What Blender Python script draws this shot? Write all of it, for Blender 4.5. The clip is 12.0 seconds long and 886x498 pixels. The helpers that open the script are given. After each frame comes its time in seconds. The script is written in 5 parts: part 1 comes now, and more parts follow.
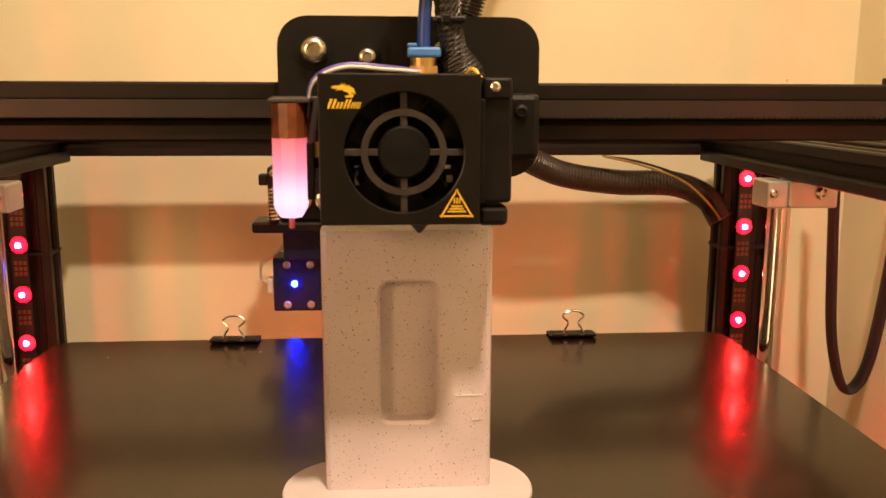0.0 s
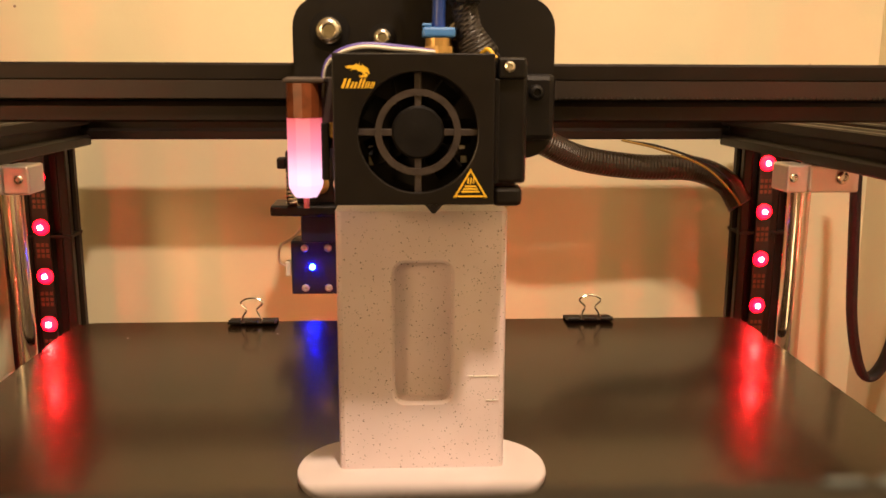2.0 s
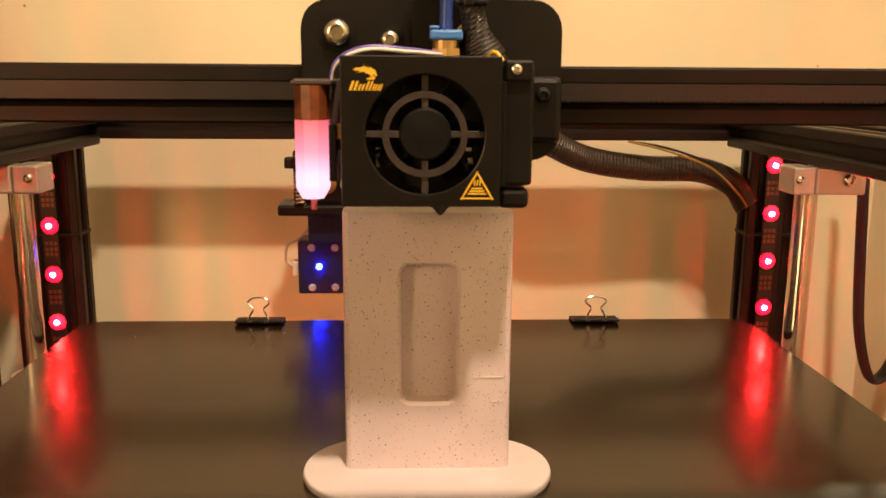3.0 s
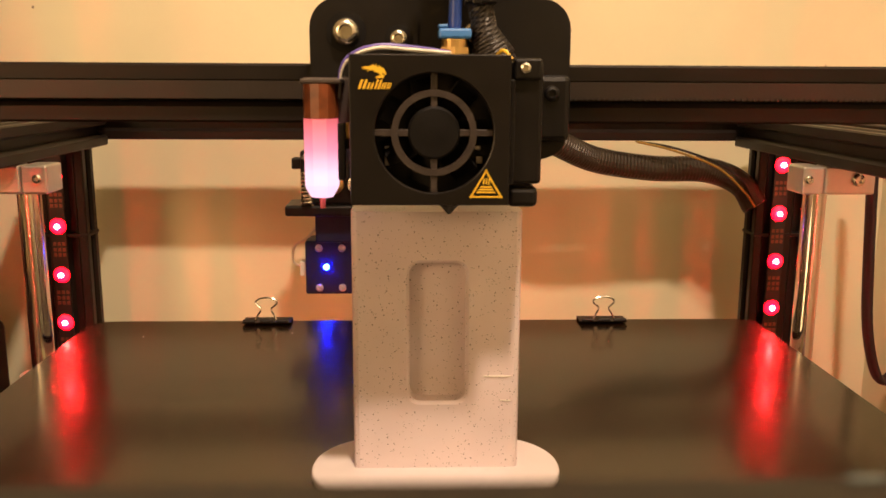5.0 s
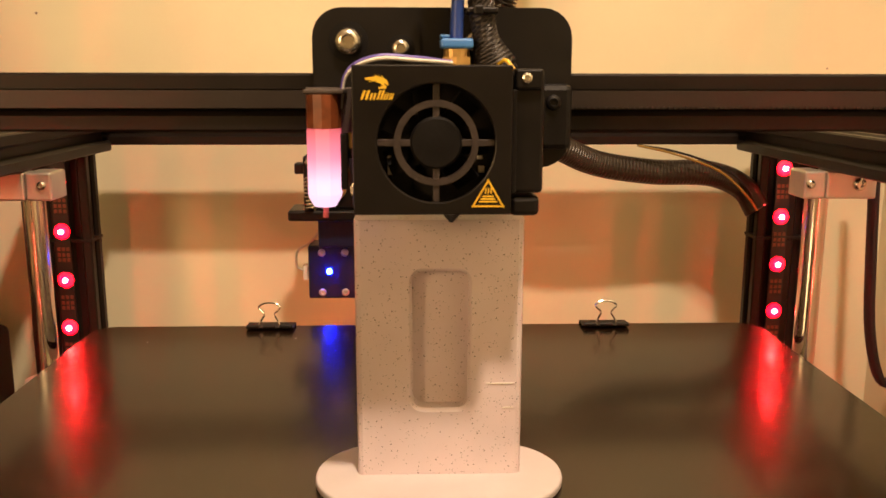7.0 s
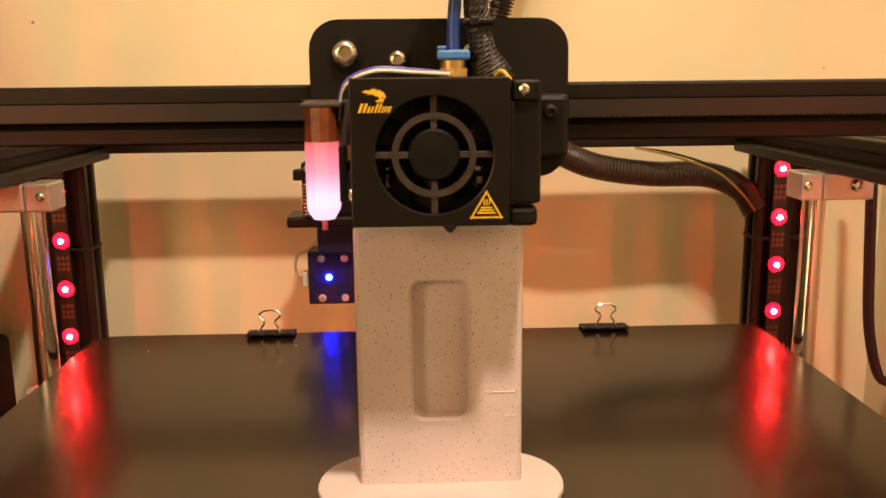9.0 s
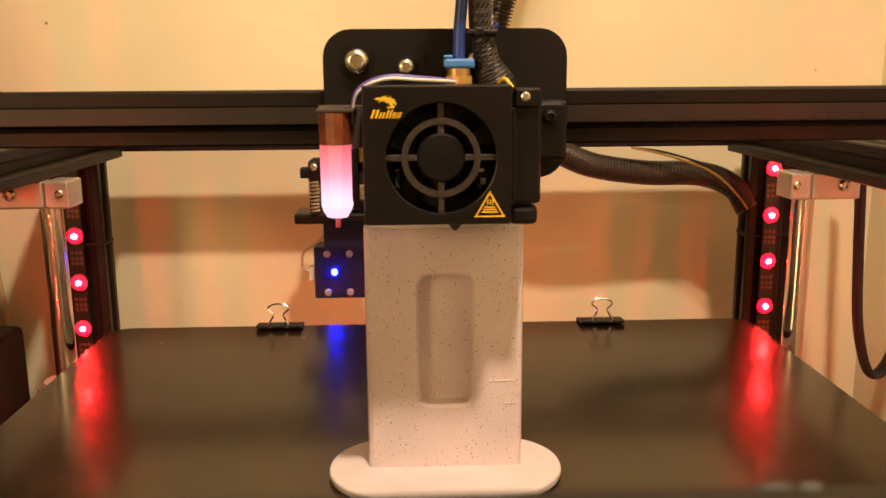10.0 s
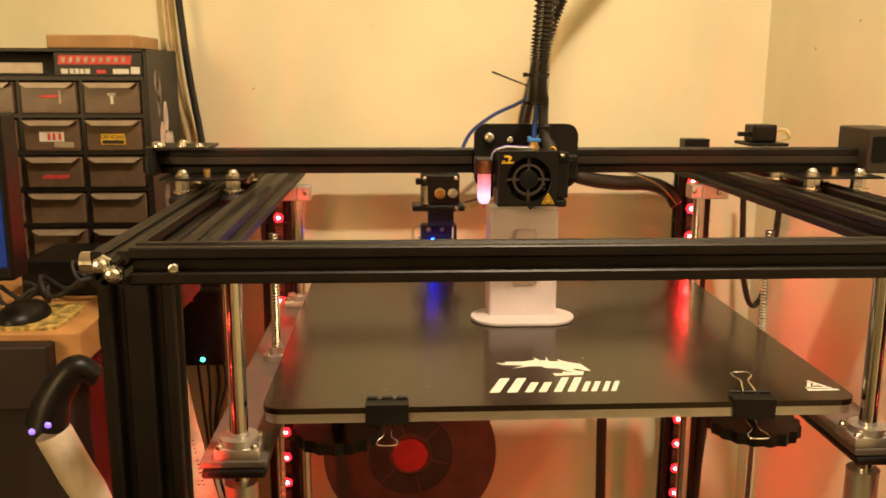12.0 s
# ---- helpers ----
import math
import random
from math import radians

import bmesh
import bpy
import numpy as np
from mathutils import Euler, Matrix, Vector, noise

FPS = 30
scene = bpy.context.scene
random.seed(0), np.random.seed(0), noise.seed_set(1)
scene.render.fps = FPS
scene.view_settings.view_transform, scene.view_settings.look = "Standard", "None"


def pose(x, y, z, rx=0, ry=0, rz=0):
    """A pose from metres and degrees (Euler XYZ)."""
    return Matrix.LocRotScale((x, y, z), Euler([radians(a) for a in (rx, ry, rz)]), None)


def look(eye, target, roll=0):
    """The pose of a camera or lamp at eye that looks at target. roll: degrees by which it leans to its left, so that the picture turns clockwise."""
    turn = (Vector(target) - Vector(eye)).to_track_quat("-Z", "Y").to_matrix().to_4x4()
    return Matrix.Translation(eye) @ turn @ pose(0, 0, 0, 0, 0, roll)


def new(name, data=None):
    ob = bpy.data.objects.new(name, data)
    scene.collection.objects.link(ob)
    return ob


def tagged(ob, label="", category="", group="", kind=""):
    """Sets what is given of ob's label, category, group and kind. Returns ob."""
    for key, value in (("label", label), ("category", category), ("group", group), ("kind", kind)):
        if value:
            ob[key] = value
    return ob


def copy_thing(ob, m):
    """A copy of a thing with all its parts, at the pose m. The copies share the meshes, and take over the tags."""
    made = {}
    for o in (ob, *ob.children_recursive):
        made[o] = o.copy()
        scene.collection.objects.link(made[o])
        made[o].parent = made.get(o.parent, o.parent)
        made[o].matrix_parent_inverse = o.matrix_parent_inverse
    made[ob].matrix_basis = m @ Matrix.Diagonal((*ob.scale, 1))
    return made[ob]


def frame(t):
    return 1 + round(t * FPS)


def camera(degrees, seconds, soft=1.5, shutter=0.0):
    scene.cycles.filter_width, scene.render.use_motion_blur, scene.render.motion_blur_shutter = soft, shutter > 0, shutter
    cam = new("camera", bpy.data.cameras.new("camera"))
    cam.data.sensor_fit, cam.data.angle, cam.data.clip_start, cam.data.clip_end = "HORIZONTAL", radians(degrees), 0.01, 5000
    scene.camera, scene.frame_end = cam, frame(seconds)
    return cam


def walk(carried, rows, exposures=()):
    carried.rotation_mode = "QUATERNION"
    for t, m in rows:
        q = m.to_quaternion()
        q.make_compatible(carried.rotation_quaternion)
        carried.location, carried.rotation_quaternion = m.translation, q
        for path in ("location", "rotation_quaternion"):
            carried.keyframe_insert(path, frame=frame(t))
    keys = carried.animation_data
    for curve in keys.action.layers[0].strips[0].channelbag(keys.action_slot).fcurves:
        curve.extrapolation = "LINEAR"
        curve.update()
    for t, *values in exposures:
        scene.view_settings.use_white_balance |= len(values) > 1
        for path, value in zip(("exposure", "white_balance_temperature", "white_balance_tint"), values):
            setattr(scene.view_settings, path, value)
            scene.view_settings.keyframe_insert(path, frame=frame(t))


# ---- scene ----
cam = camera(54.0, 12.0)
cam.data.dof.use_dof = True
cam.data.dof.focus_distance, cam.data.dof.aperture_fstop = 0.42, 30.0
PATH = [
    (0, (-0.009, -0.277, 0.143), (0.134, 1.685, -0.22), 0.2),
    (0.5, (-0.009, -0.278, 0.141), (0.123, 1.682, -0.236), 0.1),
    (1, (-0.007, -0.278, 0.141), (0.11, 1.681, -0.244), 0.0),
    (1.5, (-0.007, -0.278, 0.142), (0.101, 1.681, -0.248), 0.1),
    (2, (-0.007, -0.278, 0.141), (0.089, 1.681, -0.251), 0.2),
    (2.5, (-0.008, -0.279, 0.141), (0.08, 1.68, -0.254), 0.4),
    (3, (-0.007, -0.279, 0.142), (0.074, 1.68, -0.252), 0.4),
    (5, (-0.008, -0.279, 0.141), (0.06, 1.681, -0.249), 0.3),
    (5.5, (-0.008, -0.28, 0.143), (0.059, 1.681, -0.246), 0.2),
    (6, (-0.008, -0.28, 0.144), (0.055, 1.681, -0.246), 0.3),
    (6.5, (-0.009, -0.28, 0.144), (0.057, 1.681, -0.246), 0.2),
    (7, (-0.008, -0.28, 0.144), (0.054, 1.681, -0.246), 0.1),
    (9, (-0.008, -0.28, 0.148), (0.056, 1.68, -0.245), -0.6),
    (9.5, (-0.008, -0.278, 0.146), (0.059, 1.683, -0.241), -0.5),
    (10, (-0.011, -0.298, 0.152), (0.056, 1.66, -0.251), -0.4),
    (10.5, (-0.046, -0.398, 0.173), (0.024, 1.557, -0.243), 0.3),
    (11, (-0.103, -0.507, 0.185), (-0.025, 1.449, -0.221), -0.1),
    (11.5, (-0.118, -0.584, 0.198), (-0.001, 1.371, -0.21), 0.2),
    (12, (-0.107, -0.707, 0.209), (-0.003, 1.25, -0.191), 0.2),
]
walk(cam, [(t, look(eye, target, roll)) for t, eye, target, roll in PATH],
     exposures=[(0, -0.04, 6480, 32), (9.8, -0.04, 6480, 32), (10.9, -0.04, 6250, 17), (11.5, -0.04, 6000, 13), (12, -0.02, 6250, 20)])

# ---- world and lamps ----
world = bpy.data.worlds.new("room_dark")
scene.world = world
world.use_nodes = True
world.node_tree.nodes["Background"].inputs[0].default_value = (1.0, 0.72, 0.42, 1)
world.node_tree.nodes["Background"].inputs[1].default_value = 0.02


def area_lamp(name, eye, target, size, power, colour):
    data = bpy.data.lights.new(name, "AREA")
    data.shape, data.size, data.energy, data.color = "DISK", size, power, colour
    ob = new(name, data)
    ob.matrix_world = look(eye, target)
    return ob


area_lamp("room_lamp", (0.10, -0.36, 0.92), (0.10, -0.36, 0.0), 0.06, 12.6, (1.0, 0.80, 0.48))
# unseen soft fill from the left, added to lift the shadowed walls
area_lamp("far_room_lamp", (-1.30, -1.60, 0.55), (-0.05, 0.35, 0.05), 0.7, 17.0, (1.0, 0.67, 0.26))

# ---- materials ----


def mat(name, colour, rough=0.5, metal=0.0, vary=0.15, scale=60.0, bump=0.05, emit=None, power=0.0, spec=0.5, coat=0.0, fine=900.0):
    """A procedural surface: blotches at one scale, grain and relief at a finer one."""
    m = bpy.data.materials.new(name)
    m.use_nodes = True
    nt = m.node_tree
    p = nt.nodes["Principled BSDF"]
    tc = nt.nodes.new("ShaderNodeTexCoord")
    n1, n2 = nt.nodes.new("ShaderNodeTexNoise"), nt.nodes.new("ShaderNodeTexNoise")
    n1.inputs["Scale"].default_value, n1.inputs["Detail"].default_value = scale, 4
    n2.inputs["Scale"].default_value, n2.inputs["Detail"].default_value = fine, 2
    for n in (n1, n2):
        nt.links.new(tc.outputs["Object"], n.inputs["Vector"])
    ramp = nt.nodes.new("ShaderNodeValToRGB")
    lo = [c * (1 - vary) for c in colour]
    hi = [min(1.0, c * (1 + vary)) for c in colour]
    ramp.color_ramp.elements[0].position, ramp.color_ramp.elements[1].position = 0.3, 0.7
    ramp.color_ramp.elements[0].color, ramp.color_ramp.elements[1].color = (*lo, 1), (*hi, 1)
    nt.links.new(n1.outputs["Fac"], ramp.inputs[0])
    nt.links.new(ramp.outputs[0], p.inputs["Base Color"])
    rr = nt.nodes.new("ShaderNodeMapRange")
    rr.inputs["To Min"].default_value, rr.inputs["To Max"].default_value = max(0.02, rough * 0.8), min(1, rough * 1.2)
    nt.links.new(n1.outputs["Fac"], rr.inputs["Value"])
    nt.links.new(rr.outputs[0], p.inputs["Roughness"])
    p.inputs["Metallic"].default_value = metal
    p.inputs["Specular IOR Level"].default_value = spec
    p.inputs["Coat Weight"].default_value = coat
    if bump:
        b = nt.nodes.new("ShaderNodeBump")
        b.inputs["Strength"].default_value, b.inputs["Distance"].default_value = bump, 0.0006
        nt.links.new(n2.outputs["Fac"], b.inputs["Height"])
        nt.links.new(b.outputs[0], p.inputs["Normal"])
    if emit:
        p.inputs["Emission Color"].default_value = (*emit, 1)
        p.inputs["Emission Strength"].default_value = power
    return m


M_WALL = mat("cream_wall_paint", (0.79, 0.745, 0.53), 0.75, vary=0.10, scale=5, bump=0.10, fine=350)
M_FLOOR = mat("dark_floor", (0.10, 0.06, 0.04), 0.6, vary=0.3, scale=8)
M_CEIL = mat("ceiling_paint", (0.8, 0.76, 0.7), 0.9, vary=0.04, scale=5)
M_ANOD = mat("black_anodised_aluminium", (0.0075, 0.0050, 0.0040), 0.44, metal=0.1, vary=0.35, scale=35, bump=0.05, spec=0.30)
M_STEELBLK = mat("black_painted_steel", (0.006, 0.005, 0.0048), 0.42, vary=0.3, scale=50, bump=0.06, spec=0.32)
M_PLASTIC = mat("black_plastic", (0.005, 0.0042, 0.0042), 0.40, vary=0.3, scale=80, bump=0.07, spec=0.30)
M_FANBLACK = mat("matt_black_plastic", (0.0035, 0.003, 0.003), 0.6, vary=0.4, scale=200, bump=0.1, spec=0.2)
M_RUBBER = mat("black_rubber", (0.009, 0.008, 0.008), 0.6, vary=0.3, scale=80, bump=0.2)
M_GLASSBED = mat("black_coated_glass_bed", (0.011, 0.0058, 0.0030), 0.25, vary=0.10, scale=9, bump=0.10, fine=1400, spec=0.32, coat=0.45)
M_GLASSBED.node_tree.nodes["Principled BSDF"].inputs["Coat Roughness"].default_value = 0.12
M_GLASSBED.node_tree.nodes["Principled BSDF"].inputs["Specular Tint"].default_value = (1.0, 0.82, 0.58, 1)
M_ALU = mat("brushed_aluminium", (0.62, 0.60, 0.57), 0.38, metal=0.85, vary=0.12, scale=40, bump=0.1)
M_CHROME = mat("polished_steel", (0.72, 0.70, 0.67), 0.14, metal=1.0, vary=0.08, scale=40, bump=0.0)
M_BOLT = mat("nickel_bolt", (0.70, 0.67, 0.60), 0.25, metal=1.0, vary=0.12, scale=200, bump=0.05)
M_BRASS = mat("brass", (0.70, 0.48, 0.20), 0.3, metal=1.0, vary=0.15, scale=200, bump=0.05)
M_YELLOW = mat("yellow_print", (0.80, 0.50, 0.02), 0.5, vary=0.1, scale=200, bump=0)
M_WHITEPRINT = mat("white_print", (0.72, 0.70, 0.64), 0.6, vary=0.06, scale=200, bump=0)
M_BLUE = mat("blue_tube", (0.014, 0.050, 0.25), 0.35, vary=0.1, scale=200, bump=0.02)
M_BLUECLIP = mat("blue_plastic", (0.05, 0.20, 0.55), 0.4, vary=0.1, scale=200, bump=0.05)
M_RED_LED = mat("red_led", (0.9, 0.1, 0.1), 0.4, vary=0.02, bump=0, emit=(1.0, 0.030, 0.020), power=720.0)
M_RED_LED_FILL = mat("red_led_unseen", (0.9, 0.1, 0.1), 0.4, vary=0.02, bump=0, emit=(1.0, 0.045, 0.018), power=1600.0)
M_RED_HALO = mat("red_led_halo", (0.8, 0.08, 0.08), 0.4, vary=0.02, bump=0, emit=(1.0, 0.004, 0.005), power=14.0)
M_BLUE_LED = mat("blue_led", (0.1, 0.2, 0.9), 0.4, vary=0.02, bump=0, emit=(0.004, 0.020, 1.0), power=380.0)
M_GREEN_LED = mat("green_led", (0.1, 0.9, 0.4), 0.4, vary=0.02, bump=0, emit=(0.02, 1.0, 0.35), power=12.0)

# ---- mesh helpers ----


def part(name, bm, material, parent=None, label=""):
    me = bpy.data.meshes.new(name)
    bmesh.ops.recalc_face_normals(bm, faces=bm.faces)
    bm.to_mesh(me)
    bm.free()
    me.materials.append(material)
    ob = new(name, me)
    ob.parent = parent
    if label:
        ob["label"] = label
    return ob


def smooth(ob, angle=40):
    ob.data.shade_smooth()
    ob.data.set_sharp_from_angle(angle=radians(angle))
    return ob


def thing(name, place, label, category, group=""):
    ob = new(name)
    ob.empty_display_size = 0.02
    ob.location = place
    return tagged(ob, label, category, group)


def box(bm, x0, x1, y0, y1, z0, z1, bevel=0.0, m=None, seg=2):
    r = bmesh.ops.create_cube(bm, size=1, matrix=Matrix.Translation(((x0 + x1) / 2, (y0 + y1) / 2, (z0 + z1) / 2)) @ Matrix.Diagonal((x1 - x0, y1 - y0, z1 - z0, 1)))
    vs = r["verts"]
    if bevel:
        es = list({e for v in vs for e in v.link_edges})
        rb = bmesh.ops.bevel(bm, geom=es, offset=bevel, segments=seg, affect="EDGES", profile=0.5)
        vs = list({v for f in rb["faces"] for v in f.verts} | {v for v in vs if v.is_valid})
    if m:
        bmesh.ops.transform(bm, matrix=m, verts=vs)
    return bm


def cyl(bm, p0, p1, r0, r1=None, seg=20, caps=True):
    p0, p1 = Vector(p0), Vector(p1)
    d = p1 - p0
    m = Matrix.Translation((p0 + p1) / 2) @ d.to_track_quat("Z", "Y").to_matrix().to_4x4()
    bmesh.ops.create_cone(bm, cap_ends=caps, segments=seg, radius1=r0, radius2=r0 if r1 is None else r1, depth=d.length, matrix=m)
    return bm


def ring(bm, centre, axis, r_in, r_out, depth, seg=40):
    """A flat ring with a square section, its axis along x, y or z."""
    rot = {"z": Matrix(), "y": Matrix.Rotation(radians(90), 4, "X"), "x": Matrix.Rotation(radians(90), 4, "Y")}[axis]
    m = Matrix.Translation(centre) @ rot
    rows = []
    for r, h in ((r_in, -depth / 2), (r_out, -depth / 2), (r_out, depth / 2), (r_in, depth / 2)):
        rows.append([bm.verts.new(m @ Vector((r * math.cos(2 * math.pi * k / seg), r * math.sin(2 * math.pi * k / seg), h))) for k in range(seg)])
    for a in range(4):
        p, q = rows[a], rows[(a + 1) % 4]
        for k in range(seg):
            bm.faces.new((p[k], p[(k + 1) % seg], q[(k + 1) % seg], q[k]))
    return bm


def lathe(bm, profile, m, seg=28):
    """Turns a profile of (radius, height) about z, then lays it by m."""
    rows = [[bm.verts.new(m @ Vector((r * math.cos(2 * math.pi * k / seg), r * math.sin(2 * math.pi * k / seg), h))) for k in range(seg)] for r, h in profile]
    for p, q in zip(rows, rows[1:]):
        for k in range(seg):
            bm.faces.new((p[k], p[(k + 1) % seg], q[(k + 1) % seg], q[k]))
    bm.faces.new(rows[0][::-1])
    bm.faces.new(rows[-1])
    return bm


def curve_points(pts, n):
    """A smooth line (Catmull-Rom) through the points, in n even steps."""
    pts = [Vector(p) for p in pts]
    pts = [2 * pts[0] - pts[1], *pts, 2 * pts[-1] - pts[-2]]
    out = []
    segs = len(pts) - 3
    for k in range(n + 1):
        u = k / n * segs
        i = min(int(u), segs - 1)
        t = u - i
        a, b, c, d = pts[i:i + 4]
        out.append(0.5 * (2 * b + (c - a) * t + (2 * a - 5 * b + 4 * c - d) * t * t + (3 * b - a - 3 * c + d) * t ** 3))
    return out


def sweep(bm, pts, radius, seg=12, flat=1.0, side=None):
    """A tube along the points; radius a number or one a point; flat squeezes it to a band."""
    n = len(pts)
    rad = radius if isinstance(radius, list) else [radius] * n
    up = Vector(side) if side else Vector((0.31, 0.52, 0.79))
    rows = []
    for i, p in enumerate(pts):
        t = (pts[min(i + 1, n - 1)] - pts[max(i - 1, 0)]).normalized()
        a = t.cross(up)
        a = a.normalized() if a.length > 1e-4 else t.orthogonal().normalized()
        b = a.cross(t)
        if not side:
            up = b
        rows.append([bm.verts.new(p + rad[i] * (math.cos(2 * math.pi * k / seg) * a * flat + math.sin(2 * math.pi * k / seg) * b)) for k in range(seg)])
    for p, q in zip(rows, rows[1:]):
        for k in range(seg):
            bm.faces.new((p[k], p[(k + 1) % seg], q[(k + 1) % seg], q[k]))
    bm.faces.new(rows[0][::-1])
    bm.faces.new(rows[-1])
    return bm


def prism(bm, outline, m, depth):
    """Extrudes an outline in x and y by depth along z, then lays it by m."""
    lo = [bm.verts.new(m @ Vector((x, y, 0))) for x, y in outline]
    hi = [bm.verts.new(m @ Vector((x, y, depth))) for x, y in outline]
    n = len(outline)
    bm.faces.new(lo[::-1])
    bm.faces.new(hi)
    for k in range(n):
        bm.faces.new((lo[k], lo[(k + 1) % n], hi[(k + 1) % n], hi[k]))
    return bm


def round_rect(w, h, r, n=6, cx=0.0, cy=0.0):
    out = []
    for sx, sy, a0 in ((1, 1, 0), (-1, 1, 90), (-1, -1, 180), (1, -1, 270)):
        for k in range(n + 1):
            a = radians(a0 + 90 * k / n)
            out.append((cx + sx * (w / 2 - r) + r * math.cos(a), cy + sy * (h / 2 - r) + r * math.sin(a)))
    return out


def slot_profile(nx, ny):
    """The outline of a slotted extrusion of nx by ny cells of 20 mm."""
    u = 0.02
    w, h = nx * u / 2, ny * u / 2

    def side(count):
        pts = []
        for k in range(count):
            c = (k - (count - 1) / 2) * u
            pts += [(c - 0.0046, 0), (c - 0.0031, 0.0018), (c - 0.0055, 0.0019), (c - 0.0055, 0.0036), (c - 0.0028, 0.0061),
                    (c + 0.0028, 0.0061), (c + 0.0055, 0.0036), (c + 0.0055, 0.0019), (c + 0.0031, 0.0018), (c + 0.0046, 0)]
        return pts

    out, e = [], 0.0008
    for count, half, other, turn in ((nx, w, h, 0), (ny, h, w, 90), (nx, w, h, 180), (ny, h, w, 270)):
        c, s = round(math.cos(radians(turn))), round(math.sin(radians(turn)))
        for x, d in [(-half + e, 0), *side(count), (half - e, 0)]:
            y = -other + d
            out.append((c * x - s * y, s * x + c * y))
    return out


def extrusion(name, nx, ny, p0, p1, parent, label=""):
    """A slotted bar from p0 to p1; nx cells lie across, ny upwards (or along y for an upright)."""
    p0, p1 = Vector(p0), Vector(p1)
    d = (p1 - p0).normalized()
    if abs(d.z) > 0.9:
        m = Matrix.Translation(p0)
    else:
        across = Vector((0, 0, 1)).cross(d)
        m = Matrix.Translation(p0) @ Matrix((across, Vector((0, 0, 1)), d)).transposed().to_4x4()
    return part(name, prism(bmesh.new(), slot_profile(nx, ny), m, (p1 - p0).length), M_ANOD, parent, label)


def bolt_head(bm, place, direction, r=0.004, h=0.003):
    """A button head with a hexagon socket."""
    q = Vector(direction).to_track_quat("Z", "Y").to_matrix().to_4x4()
    m = Matrix.Translation(place) @ q
    lathe(bm, [(r, 0), (r, h * 0.35), (r * 0.85, h * 0.8), (r * 0.55, h), (r * 0.5, h), (r * 0.42, h * 0.45)], m, 18)
    return bm


# ---- the room ----
def slab(name, *a, material=M_WALL, label="", category="wall"):
    bm = bmesh.new()
    box(bm, *a)
    return tagged(part(name, bm, material), label, category, kind="structure")


slab("wall_back", -2.2, 0.353, 0.375, 0.475, -0.9, 1.75, label="warm cream painted plaster wall behind the printer")
slab("wall_right", 0.353, 0.453, -2.4, 0.475, -0.9, 1.75, label="warm cream painted plaster side wall near the printer")
slab("wall_left", -2.3, -2.2, -2.4, 0.475, -0.9, 1.75, label="plain cream painted wall of the room")
slab("wall_front", -2.3, 0.453, -2.5, -2.4, -0.9, 1.75, label="plain cream painted wall of the room")
slab("floor", -2.3, 0.453, -2.5, 0.475, -1.0, -0.9, material=M_FLOOR, label="dark brown floor of the room", category="floor")
slab("ceiling", -2.3, 0.453, -2.5, 0.475, 1.75, 1.85, material=M_CEIL, label="white painted ceiling of the room", category="ceiling")

M_MARK = mat("grey_wall_mark", (0.30, 0.25, 0.18), 0.8, vary=0.2)
for x, z, r in ((-0.280, 0.188, 0.0010), (-0.135, 0.262, 0.0007), (0.150, 0.345, 0.0008), (-0.040, 0.300, 0.0006), (0.300, 0.150, 0.0007)):
    bm = bmesh.new()
    cyl(bm, (x, 0.3751, z), (x, 0.3745, z), r, seg=8)
    tagged(part("wall_mark", bm, M_MARK), "tiny grey mark on the cream wall", "mark", kind="structure")
for y, z, r in ((0.20, 0.30, 0.0010), (0.25, 0.235, 0.0014), (0.16, 0.26, 0.0009), (0.12, 0.315, 0.0012), (0.22, 0.10, 0.0008)):
    bm = bmesh.new()
    cyl(bm, (0.3531, y, z), (0.3525, y, z), r, seg=8)
    tagged(part("wall_mark", bm, M_MARK), "tiny grey mark on the cream wall", "mark", kind="structure")

# ---- the printer: frame ----
printer = thing("printer", (0, 0, -0.46), "black large-frame desktop 3D printer with red lit corner posts", "3D printer")


def P(name, bm, material, parent=None, label=""):
    """A part of the printer, given in the room's coordinates."""
    return part(name, bm, material, parent or printer, label)


printer.location = (0, 0, 0)
for sx in (-1, 1):
    extrusion("rear_post", 2, 1, (sx * 0.247, 0.314, -0.46), (sx * 0.247, 0.314, 0.0955), printer, "black slotted aluminium rear post")
    extrusion("front_post", 2, 1, (sx * 0.247, -0.240, -0.46), (sx * 0.247, -0.240, 0.0970), printer, "black slotted aluminium front post")
    extrusion("outer_rail", 1, 1, (sx * 0.259, -0.2495, 0.1055), (sx * 0.259, 0.325, 0.1055), printer, "black slotted side rail")
    extrusion("inner_rail", 1, 1, (sx * 0.219, -0.2295, 0.1055), (sx * 0.219, 0.3035, 0.1055), printer, "black slotted side rail")
extrusion("front_beam", 1, 1, (-0.2488, -0.240, 0.1072), (0.2488, -0.240, 0.1072), printer, "black slotted front cross beam")
extrusion("rear_beam", 1, 1, (-0.249, 0.314, 0.109), (0.249, 0.314, 0.109), printer, "black slotted rear cross beam")
gantry = extrusion("gantry_beam", 1, 1, (-0.303, 0.035, 0.135), (0.290, 0.035, 0.135), printer, "black slotted moving gantry beam")

# ---- the heated bed ----
bed = P("print_bed", prism(bmesh.new(), round_rect(0.388, 0.400, 0.012), Matrix.Translation((0, 0.015, -0.004)), 0.004), M_GLASSBED, label="black coated glass build plate with white print")
P("bed_plate", prism(bmesh.new(), round_rect(0.386, 0.398, 0.011), Matrix.Translation((0, 0.015, -0.0104)), 0.0062), M_ALU, bed, "silver aluminium heated plate")

